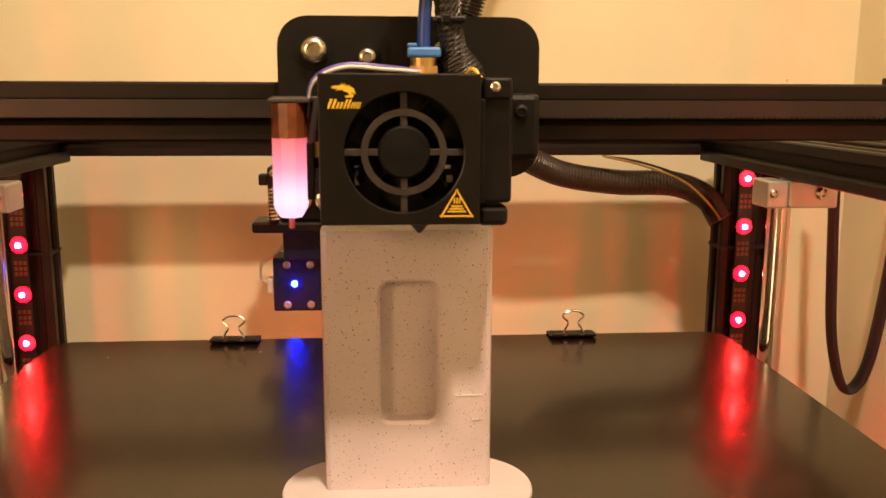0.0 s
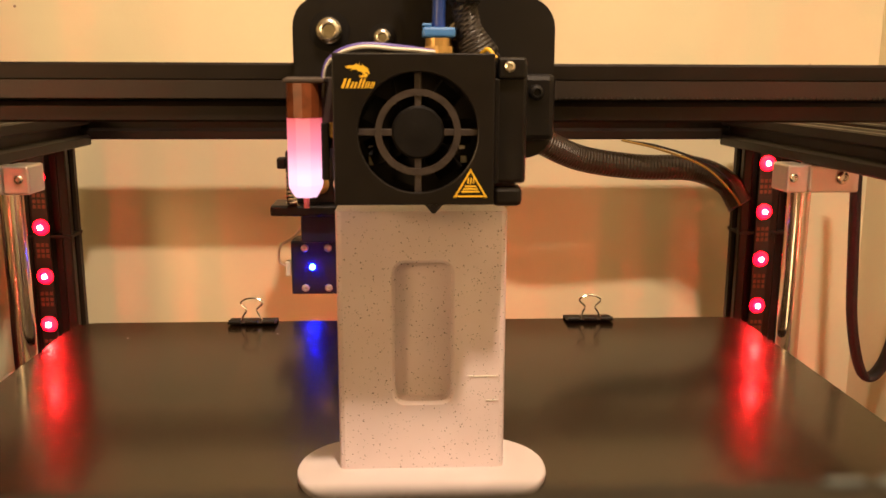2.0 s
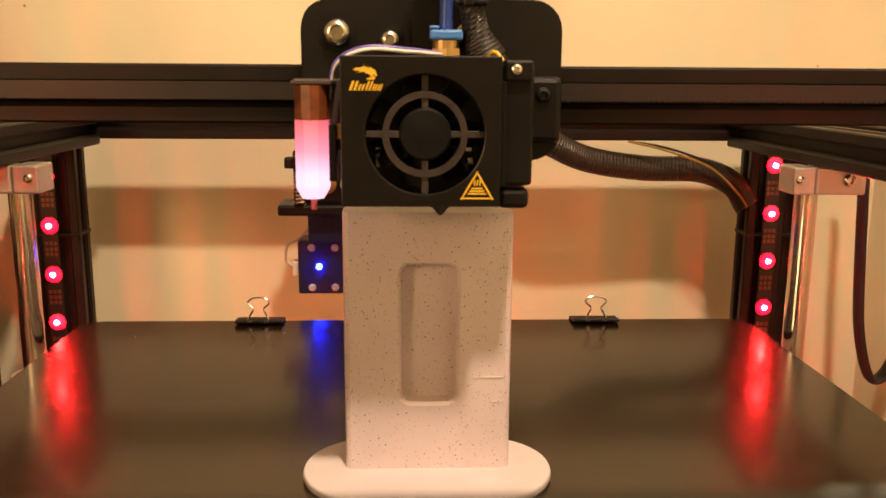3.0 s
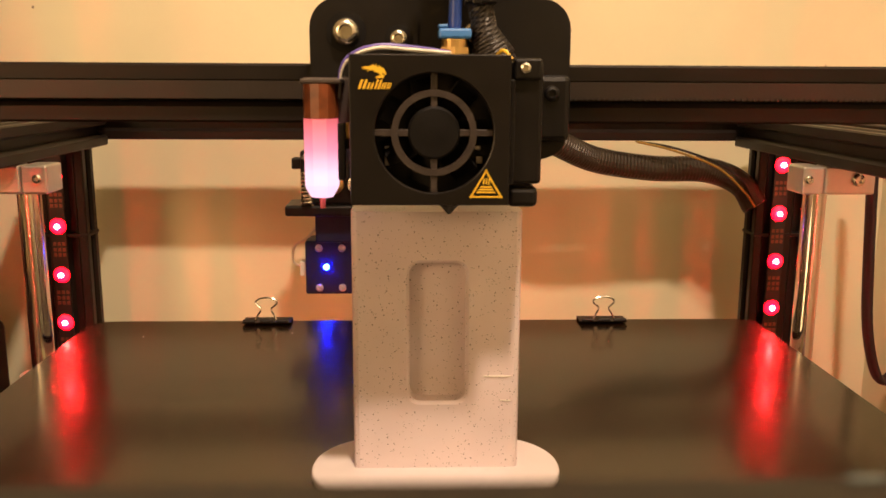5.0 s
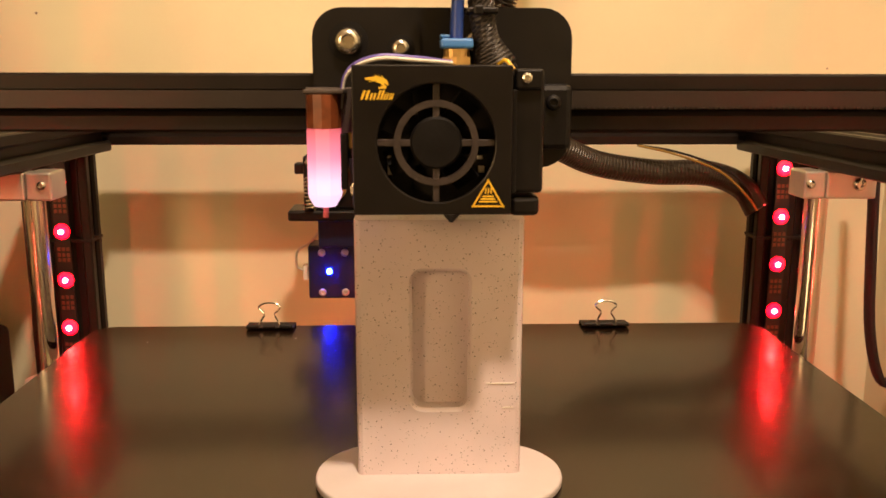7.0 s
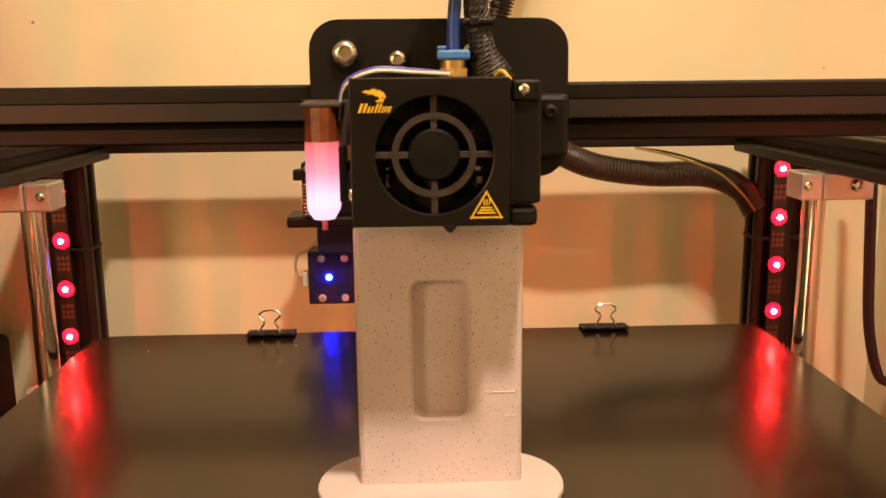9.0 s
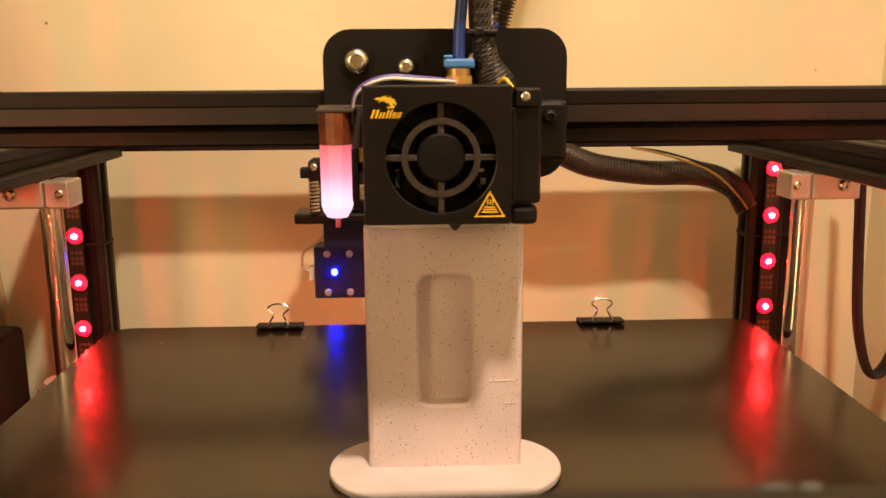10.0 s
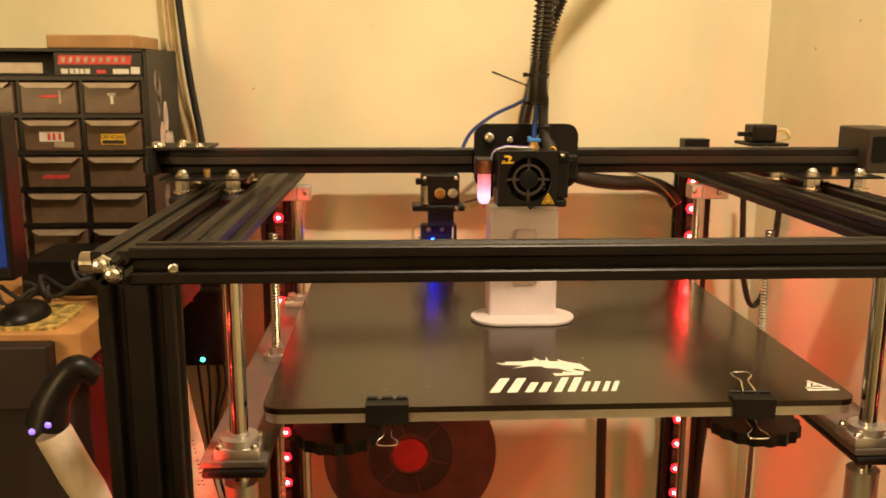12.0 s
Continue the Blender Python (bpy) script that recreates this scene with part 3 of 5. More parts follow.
# blower beside the cover
bm = bmesh.new()
box(bm, HX + 0.0242, HX + 0.0342, YF + 0.006, YF + 0.036, 0.1085, 0.1455, 0.0012)
box(bm, HX + 0.0242, HX + 0.0335, YF + 0.007, YF + 0.020, 0.1012, 0.1075, 0.0016)
box(bm, HX + 0.0250, HX + 0.0335, YF + 0.004, YF + 0.012, 0.1400, 0.1463, 0.0008)
box(bm, HX + 0.0242, HX + 0.0256, YF + 0.0045, YF + 0.0059, 0.1085, 0.1400, 0.0003)
P("blower", bm, M_PLASTIC, head, "black plastic part-cooling blower")
bm = bmesh.new()
bolt_head(bm, (HX + 0.0285, YF + 0.0045, 0.1435), (0, -1, 0), 0.0018, 0.0012)
P("blower_screw", bm, M_BOLT, head)
bm = bmesh.new()
box(bm, HX + 0.0345, HX + 0.0475, 0.0130, 0.0198, 0.1195, 0.1415, 0.002)
P("belt_clamp", bm, M_PLASTIC, head)
bm = bmesh.new()
bolt_head(bm, (HX + 0.0410, 0.0129, 0.1355), (0, -1, 0), 0.0026, 0.0016)
P("clamp_screw", bm, M_STEELBLK, head)
for x, z, r in ((HX - 0.0272, 0.1552, 0.0046), (HX - 0.0098, 0.1530, 0.0032), (HX + 0.0152, 0.1552, 0.0036)):
    bm = bmesh.new()
    lathe(bm, [(r * 1.45, 0), (r * 1.45, 0.0003), (r * 1.2, 0.0004)], Matrix.Translation((x, 0.0186, z)) @ Matrix.Rotation(radians(90), 4, "X"), 28)
    P("washer", bm, M_FANBLACK, head)
    bm = bmesh.new()
    bolt_head(bm, (x, 0.0181, z), (0, -1, 0), r, r * 0.75)
    smooth(P("plate_bolt", bm, M_BOLT, head, "shiny button-head bolt"))
# nozzle
bm = bmesh.new()
lathe(bm, [(0.0006, 0.0962), (0.0030, 0.0990), (0.0035, 0.0991), (0.0035, 0.1020), (0.0070, 0.1021), (0.0070, 0.1043)], Matrix.Translation((HX + 0.0068, 0.006, 0)), 18)
P("nozzle", bm, M_STEELBLK, head)
# brass fitting, blue clip and tube
bm = bmesh.new()
cyl(bm, (HX + 0.0082, 0.006, 0.1474), (HX + 0.0082, 0.006, 0.1500), 0.0050, seg=6)
cyl(bm, (HX + 0.0082, 0.006, 0.1500), (HX + 0.0082, 0.006, 0.1525), 0.0042)
P("tube_fitting", bm, M_BRASS, head, "brass push fitting")
bm = bmesh.new()
box(bm, HX + 0.0030, HX + 0.0135, 0.0015, 0.0105, 0.1526, 0.1558, 0.0008)
box(bm, HX + 0.0030, HX + 0.0060, 0.0020, 0.0100, 0.1559, 0.1570, 0.0004)
P("tube_clip", bm, M_BLUECLIP, head, "blue plastic tube clip")
bm = bmesh.new()
sweep(bm, curve_points([(HX + 0.0082, 0.006, 0.1525), (HX + 0.0085, 0.006, 0.165), (HX + 0.0098, 0.005, 0.182), (HX + 0.011, 0.004, 0.21)], 24), 0.0021, 14)
smooth(P("blue_tube", bm, M_BLUE, head, "blue filament tube"))
# braided sleeve with wires
M_BRAID = mat("braided_sleeve", (0.016, 0.014, 0.014), 0.35, vary=0.9, scale=700, bump=0.6, fine=1400)
bm = bmesh.new()
sleeve = curve_points([(HX + 0.0215, 0.010, 0.1470), (HX + 0.0180, 0.009, 0.1560), (HX + 0.0160, 0.008, 0.168), (HX + 0.0155, 0.006, 0.190)], 40)
sweep(bm, sleeve, [0.0068 - 0.0030 * min(1, k / 14) + (0.0003 if k % 2 else 0) for k in range(41)], 16)
P("braided_sleeve", bm, M_BRAID, head, "black braided wire sleeve")
bm = bmesh.new()
for k in range(3):
    for j in range(5):
        a = radians(72 * j + 25 * k)
        sweep(bm, [p + Vector((math.cos(a + i * 0.25), math.sin(a + i * 0.25), 0)) * (0.0071 - 0.0030 * min(1, i / 14)) for i, p in enumerate(sleeve)][::2], 0.00022, 5)
tagged(P("sleeve_threads", bm, mat("pale_thread", (0.055, 0.045, 0.040), 0.4, bump=0), head), kind="stuff")
bm = bmesh.new()
box(bm, HX + 0.0115, HX + 0.0215, 0.0030, 0.0135, 0.1635, 0.1655, 0.0006)
box(bm, HX + 0.0135, HX + 0.0165, 0.0015, 0.0035, 0.1630, 0.1660, 0.0005)
P("cable_tie", bm, M_PLASTIC, head)
for col, a, b in ((M_WHITEPRINT, 0.0, 0.0), (mat("violet_wire", (0.12, 0.09, 0.45), 0.4, bump=0), 0.0010, 0.0008)):
    bm = bmesh.new()
    sweep(bm, curve_points([(HX - 0.0285, -0.002, 0.1340), (HX - 0.0262, -0.004, 0.1445 + b), (HX - 0.017, -0.006 + a, 0.1492 + b), (HX - 0.004, -0.004 + a, 0.1488 + b), (HX + 0.010, 0.004, 0.1480)], 40), 0.0006, 8)
    P("thin_wire", bm, col, head)
bm = bmesh.new()
sweep(bm, curve_points([(HX + 0.0215, 0.004, 0.1475), (HX + 0.0235, 0.000, 0.1490), (HX + 0.0260, -0.002, 0.1462)], 14), 0.0006, 8)
P("thin_wire", bm, M_YELLOW, head)

# levelling probe beside the cover
M_AMBER = mat("amber_plastic", (0.17, 0.045, 0.014), 0.3, vary=0.5, scale=150, bump=0.05)


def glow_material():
    """Milky plastic; its inner red light is put in as emission graded by height."""
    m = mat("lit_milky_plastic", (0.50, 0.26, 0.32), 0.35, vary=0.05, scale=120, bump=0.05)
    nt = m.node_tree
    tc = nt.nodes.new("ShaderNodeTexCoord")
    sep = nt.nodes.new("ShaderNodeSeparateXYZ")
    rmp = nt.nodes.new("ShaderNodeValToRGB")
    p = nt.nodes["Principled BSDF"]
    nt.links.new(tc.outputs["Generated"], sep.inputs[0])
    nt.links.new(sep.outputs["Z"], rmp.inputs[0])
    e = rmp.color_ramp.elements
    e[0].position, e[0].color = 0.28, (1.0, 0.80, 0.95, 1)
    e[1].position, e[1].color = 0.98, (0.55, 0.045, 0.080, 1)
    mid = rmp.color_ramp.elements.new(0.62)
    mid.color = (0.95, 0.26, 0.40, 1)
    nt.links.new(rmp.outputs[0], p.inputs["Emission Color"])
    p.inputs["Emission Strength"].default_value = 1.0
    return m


PX, PY = HX - 0.0335, -0.006
bm = bmesh.new()
lathe(bm, [(0.0036, 0.1036), (0.0052, 0.1062), (0.0056, 0.1075), (0.0056, 0.1280)], Matrix.Translation((PX, PY, 0)) @ Matrix.Rotation(radians(22.5), 4, "Z"), 8)
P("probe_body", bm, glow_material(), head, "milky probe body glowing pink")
bm = bmesh.new()
cyl(bm, (PX, PY, 0.1281), (PX, PY, 0.1385), 0.0054, seg=12)
P("probe_neck", bm, M_AMBER, head, "amber upper half of the probe")
bm = bmesh.new()
box(bm, PX - 0.0058, PX + 0.0066, PY - 0.0045, PY + 0.0130, 0.1386, 0.1400, 0.0004)
box(bm, PX - 0.0070, PX + 0.0110, PY + 0.0131, PY + 0.0148, 0.1250, 0.1404, 0.0003)
P("probe_bracket", bm, mat("dark_bracket", (0.07, 0.055, 0.048), 0.45, metal=0.3), head)
bm = bmesh.new()
cyl(bm, (PX, PY, 0.1000), (PX, PY, 0.1036), 0.0009)
P("probe_pin", bm, mat("red_plastic_pin", (0.8, 0.15, 0.18), 0.4, bump=0), head)
bm = bmesh.new()
box(bm, PX + 0.0050, PX + 0.0075, PY - 0.002, PY + 0.003, 0.1090, 0.1265, 0.0004)
P("probe_shield", bm, M_PLASTIC, head)
bm = bmesh.new()
cyl(bm, (PX + 0.0085, PY + 0.004, 0.1185), (PX + 0.0085, PY + 0.004, 0.1215), 0.0022, seg=6)
box(bm, PX + 0.0070, PX + 0.0095, PY + 0.002, PY + 0.006, 0.1215, 0.1265, 0.0004)
P("probe_spring", bm, M_BRASS, head)

# belt along the gantry
bm = bmesh.new()
box(bm, HX + 0.048, 0.2904, 0.0222, 0.0236, 0.1332, 0.1392)
for k in range(120):
    x = HX + 0.0485 + 0.002 * k
    box(bm, x, x + 0.001, 0.0216, 0.0222, 0.1330, 0.1337)
M_BELT = mat("worn_belt_rubber", (0.015, 0.010, 0.009), 0.45, vary=0.15, scale=60, bump=0.1)
P("drive_belt", bm, M_BELT, label="black toothed drive belt")
bm = bmesh.new()
box(bm, -0.3030, HX - 0.041, 0.0222, 0.0236, 0.1332, 0.1392)
P("drive_belt", bm, M_BELT, label="black toothed drive belt")


# ---- corrugated hoses and cables ----
M_HOSE = mat("black_corrugated_plastic", (0.026, 0.019, 0.013), 0.34, vary=0.2, scale=60, bump=0.03)


def hose(name, pts, r, pitch, parent=None, label="", groove=0.80):
    length = sum((Vector(b) - Vector(a)).length for a, b in zip(pts, pts[1:]))
    n = int(length / pitch) * 4
    line = curve_points(pts, n)
    bm = bmesh.new()
    sweep(bm, line, [r * (1.0 if k % 4 in (1, 2) else groove) for k in range(n + 1)], 18)
    return P(name, bm, M_HOSE, parent, label)


hose("cable_hose", [(HX + 0.010, 0.006, 0.183), (HX + 0.011, 0.004, 0.205), (HX + 0.013, 0.004, 0.24), (HX + 0.020, 0.010, 0.31), (HX + 0.045, 0.05, 0.40), (0.085, 0.14, 0.45),
                    (0.130, 0.23, 0.42), (0.110, 0.29, 0.345), (0.078, 0.310, 0.285), (0.060, 0.313, 0.225), (0.049, 0.314, 0.185), (0.042, 0.314, 0.150), (0.042, 0.314, 0.1192)], 0.0086, 0.0042, head, "black corrugated cable hose", 0.74)
for z in (0.1845, 0.2065):
    bm = bmesh.new()
    ring(bm, (HX + 0.0105, 0.0055, z), "z", 0.0078, 0.0092, 0.0022, 24)
    box(bm, HX - 0.0020, HX + 0.0012, 0.001, 0.006, z - 0.0015, z + 0.0020, 0.0005)
    P("hose_tie", bm, M_PLASTIC, head)
bm = bmesh.new()
cyl(bm, (0.052, 0.305, 0.190), (0.002, 0.303, 0.209), 0.0008, 0.0011, seg=8)
P("tie_tail", bm, M_PLASTIC)
bm = bmesh.new()
sweep(bm, curve_points([(0.048, 0.304, 0.182), (0.030, 0.302, 0.172), (0.004, 0.300, 0.160), (-0.022, 0.298, 0.140), (-0.034, 0.296, 0.115), (-0.040, 0.292, 0.090)], 40), 0.0021, 12)
smooth(P("blue_tube", bm, M_BLUE, label="blue filament tube running to the extruder"))
hose("rear_hose", [(0.042, 0.300, 0.122), (0.060, 0.296, 0.110), (0.085, 0.294, 0.099), (0.114, 0.303, 0.0865), (0.154, 0.310, 0.0800), (0.194, 0.312, 0.0785), (0.2175, 0.311, 0.0690), (0.2265, 0.3045, 0.0540)], 0.0088, 0.0018, None, "black corrugated hose under the rear beam", 0.96)
for col, dz, dy in ((M_RUBBER, 0.0, 0.0), (mat("dull_yellow_wire", (0.30, 0.19, 0.03), 0.5, vary=0.2, scale=200, bump=0), -0.006, -0.002)):
    bm = bmesh.new()
    sweep(bm, curve_points([(-0.030, 0.290, 0.060 + dz), (0.010, 0.290, 0.070 + dz), (0.040, 0.291, 0.078 + dz), (0.062, 0.292, 0.090), (0.075, 0.292, 0.100)], 40), 0.0011, 8)
    P("extruder_wire", bm, col)
    bm = bmesh.new()
    sweep(bm, curve_points([(0.140, 0.298 + dy, 0.099), (0.165, 0.296 + dy, 0.095 + dz * 0.3), (0.195, 0.296 + dy, 0.085 + dz * 0.5), (0.214, 0.296 + dy, 0.072 + dz), (0.2235, 0.297, 0.055)], 40), 0.0008, 8)
    P("extruder_wire", bm, col)
bm = bmesh.new()
sweep(bm, curve_points([(0.302, 0.30, 0.118), (0.307, 0.30, 0.02), (0.312, 0.30, -0.035), (0.323, 0.298, -0.069), (0.336, 0.295, -0.052), (0.342, 0.29, 0.01), (0.345, 0.285, 0.09)], 60), 0.0060, 12, 0.5, (0, 1, 0))
P("flat_cable", bm, M_RUBBER, label="flat black cable hanging in a loop")
bm = bmesh.new()
sweep(bm, curve_points([(0.140, 0.17, -0.030), (0.140, 0.25, -0.045), (0.143, 0.295, -0.10), (0.145, 0.300, -0.20), (0.148, 0.300, -0.34), (0.15, 0.30, -0.46)], 40), 0.0065, 10, 0.3, (1, 0, 0))
P("flat_cable", bm, M_RUBBER, label="flat black cable hanging behind the bed")
hose("post_cable", [(0.282, 0.322, -0.22), (0.276, 0.322, -0.30), (0.274, 0.322, -0.46)], 0.008, 0.003)

# ---- extruder on the rear beam ----
# near-black case; the glow of the blue light is put into its colour
M_BLUEGLOW = mat("blue_glow_black", (0.010, 0.014, 0.060), 0.35, metal=0.3, vary=0.2, scale=80, bump=0.1)
bm = bmesh.new()
box(bm, -0.080, -0.036, 0.276, 0.302, 0.060, 0.094, 0.0015)
box(bm, -0.090, -0.030, 0.272, 0.303, 0.0525, 0.0595, 0.0015)
box(bm, -0.086, -0.080, 0.280, 0.290, 0.082, 0.089, 0.001)
ext = P("extruder", bm, M_PLASTIC, label="black filament extruder with spring and gears")
bm = bmesh.new()
n = 90
sweep(bm, [Vector((-0.0755 + 0.0034 * math.cos(k * 0.62), 0.2725 + 0.0034 * math.sin(k * 0.62), 0.0600 + 0.021 * k / n)) for k in range(n + 1)], 0.0008, 8)
P("spring", bm, M_BOLT, ext, "steel pressure spring")
for x, r, c in ((-0.0585, 0.0062, M_BRASS), (-0.0440, 0.0058, M_BOLT)):
    bm = bmesh.new()
    lathe(bm, [(r, 0), (r, 0.004), (r * 0.7, 0.0045), (r * 0.35, 0.0045), (r * 0.3, 0.002)], Matrix.Translation((x, 0.2758, 0.073)) @ Matrix.Rotation(radians(90), 4, "X"), 24)
    P("gear", bm, c, ext)
for x, z in ((-0.0760, 0.090), (-0.0405, 0.090), (-0.0400, 0.056)):
    bm = bmesh.new()
    bolt_head(bm, (x, 0.2715 if z < 0.06 else 0.2755, z), (0, -1, 0), 0.0027, 0.002)
    P("extruder_screw", bm, M_BOLT, ext)
bm = bmesh.new()
box(bm, -0.072, -0.042, 0.282, 0.300, 0.0335, 0.0524, 0.001)
P("sensor_neck", bm, M_BLUEGLOW, ext)
bm = bmesh.new()
box(bm, -0.080, -0.038, 0.290, 0.312, -0.0030, 0.0333, 0.0012)
sensor = P("filament_sensor", bm, M_BLUEGLOW, label="dark filament sensor with blue light, its glow put into the colour")
for x in (-0.0708, -0.0555):
    for z in (0.0015, 0.0285):
        bm = bmesh.new()
        bolt_head(bm, (x, 0.2898, z), (0, -1, 0), 0.0026, 0.0016)
        P("sensor_screw", bm, M_ALU, sensor)
bm = bmesh.new()
lathe(bm, [(0.0020, 0), (0.0020, 0.001), (0.0012, 0.0016)], Matrix.Translation((-0.066, 0.2899, 0.0158)) @ Matrix.Rotation(radians(90), 4, "X"), 16)
P("sensor_light", bm, M_BLUE_LED, sensor, "small glowing blue light")
bm = bmesh.new()
cyl(bm, (-0.0430, 0.286, -0.008), (-0.0430, 0.286, 0.060), 0.0009, seg=8)
P("filament", bm, M_WHITEPRINT, label="thin white filament running into the extruder")
bm = bmesh.new()
box(bm, -0.0845, -0.0802, 0.296, 0.304, 0.008, 0.018, 0.0006)
sweep(bm, curve_points([(-0.0845, 0.300, 0.014), (-0.089, 0.299, 0.018), (-0.088, 0.300, 0.028), (-0.080, 0.3025, 0.033), (-0.074, 0.3025, 0.040)], 24), 0.0009, 8)
P("sensor_wire", bm, M_WHITEPRINT, sensor)

# ---- the printed box on the bed ----


def speckled():
    """White plastic with fine dark flecks, and the faint ridges of its layers."""
    m = mat("speckled_white_plastic", (0.70, 0.605, 0.635), 0.5, vary=0.05, scale=50, bump=0.0)
    nt = m.node_tree
    p = nt.nodes["Principled BSDF"]
    tc = nt.nodes.new("ShaderNodeTexCoord")
    base = p.inputs["Base Color"].links[0].from_socket
    prev = base
    for sc, th, col in ((520, 0.130, (0.11, 0.09, 0.09, 1)), (900, 0.19, (0.36, 0.32, 0.32, 1))):
        vo = nt.nodes.new("ShaderNodeTexVoronoi")
        vo.inputs["Scale"].default_value = sc
        nt.links.new(tc.outputs["Object"], vo.inputs["Vector"])
        lt = nt.nodes.new("ShaderNodeMath")
        lt.operation = "LESS_THAN"
        lt.inputs[1].default_value = th
        nt.links.new(vo.outputs["Distance"], lt.inputs[0])
        sepc = nt.nodes.new("ShaderNodeSeparateColor")
        nt.links.new(vo.outputs["Color"], sepc.inputs[0])
        pick = nt.nodes.new("ShaderNodeMath")
        pick.operation = "LESS_THAN"
        pick.inputs[1].default_value = 0.60
        nt.links.new(sepc.outputs[0], pick.inputs[0])
        both = nt.nodes.new("ShaderNodeMath")
        both.operation = "MULTIPLY"
        nt.links.new(lt.outputs[0], both.inputs[0])
        nt.links.new(pick.outputs[0], both.inputs[1])
        mix = nt.nodes.new("ShaderNodeMix")
        mix.data_type = "RGBA"
        nt.links.new(both.outputs[0], mix.inputs["Factor"])
        nt.links.new(prev, mix.inputs["A"])
        mix.inputs["B"].default_value = col
        prev = mix.outputs["Result"]
    nt.links.new(prev, p.inputs["Base Color"])
    sep = nt.nodes.new("ShaderNodeSeparateXYZ")
    nt.links.new(tc.outputs["Object"], sep.inputs[0])
    mul = nt.nodes.new("ShaderNodeMath")
    mul.operation = "MULTIPLY"
    mul.inputs[1].default_value = 2 * math.pi / 0.0004
    nt.links.new(sep.outputs["Z"], mul.inputs[0])
    sine = nt.nodes.new("ShaderNodeMath")
    sine.operation = "SINE"
    nt.links.new(mul.outputs[0], sine.inputs[0])
    b = nt.nodes.new("ShaderNodeBump")
    b.inputs["Strength"].default_value, b.inputs["Distance"].default_value = 0.18, 0.0001
    nt.links.new(sine.outputs[0], b.inputs["Height"])
    nt.links.new(b.outputs[0], p.inputs["Normal"])
    p.inputs["Subsurface Weight"].default_value = 0.15
    p.inputs["Subsurface Radius"].default_value = (0.003, 0.002, 0.0015)
    return m


M_PRINT = speckled()
pbox = thing("printed_box", (0, 0.02, 0), "speckled white printed plastic box on an oblong brim", "3D print")
pbox.location = (0, 0, 0)


def body_with_pocket():
    """A block with rounded upright edges and a rounded pocket in its front face."""
    bm = bmesh.new()
    w, d, z0, z1, yf = 0.0585, 0.034, 0.0031, 0.0960, 0.012
    n = 8
    hole = round_rect(0.0218, 0.0522, 0.0048, n, 0.0004, 0.0530)
    outer = round_rect(w - 0.004, z1 - z0, 0.0006, n, 0.0, (z0 + z1) / 2)
    vo = [bm.verts.new((x, yf, z)) for x, z in outer]
    vr = [bm.verts.new((x * 1.0, yf + 0.0011, z)) for x, z in round_rect(0.0198, 0.0500, 0.0040, n, 0.0004, 0.0530)]
    vi = [bm.verts.new((x, yf, z)) for x, z in hole]
    vb = [bm.verts.new((x, yf + 0.0070, z)) for x, z in round_rect(0.0198, 0.0500, 0.0040, n, 0.0004, 0.0530)]
    k = len(hole)
    for i in range(k):
        j = (i + 1) % k
        bm.faces.new((vo[i], vo[j], vi[j], vi[i]))
        bm.faces.new((vi[i], vi[j], vr[j], vr[i]))
        bm.faces.new((vr[i], vr[j], vb[j], vb[i]))
    bm.faces.new(vb)
    # rounded sides and back behind the front outline
    back = [(w / 2 - 0.0006, 0.0006), (w / 2, 0.002), (w / 2, d - 0.002), (w / 2 - 0.002, d), (-w / 2 + 0.002, d), (-w / 2, d - 0.002), (-w / 2, 0.002), (-w / 2 + 0.0006, 0.0006)]
    loop = [(w / 2 - 0.002, 0), *back, (-w / 2 + 0.002, 0)]
    lo = [bm.verts.new((x, yf + y, z0)) for x, y in loop]
    hi = [bm.verts.new((x, yf + y, z1)) for x, y in loop]
    for i in range(len(loop) - 1):
        bm.faces.new((lo[i], lo[i + 1], hi[i + 1], hi[i]))
    bm.faces.new(hi)
    bm.faces.new(lo[::-1])
    return bm


part("box_body", body_with_pocket(), M_PRINT, pbox, "speckled white block with an oblong pocket")
for x0, x1, z in ((0.0165, 0.0262, 0.0372), (0.0225, 0.0262, 0.0282)):
    bm = bmesh.new()
    box(bm, x0, x1, 0.01175, 0.01205, z, z + 0.0003)
    part("layer_flaw", bm, M_WHITEPRINT, pbox, "fine pale layer flaw")
bm = bmesh.new()
prism(bm, round_rect(0.0890, 0.052, 0.0255, 10, 0.0, 0.0), Matrix.Translation((0.0, 0.014, 0.0001)), 0.0030)
brim = part("brim", bm, mat("white_brim_plastic", (0.58, 0.53, 0.545), 0.5, vary=0.04, scale=80, bump=0.1), pbox, "plain white oblong brim")
bv = brim.modifiers.new("edge", "BEVEL")
bv.width, bv.segments, bv.limit_method, bv.angle_limit = 0.0008, 2, "ANGLE", radians(50)


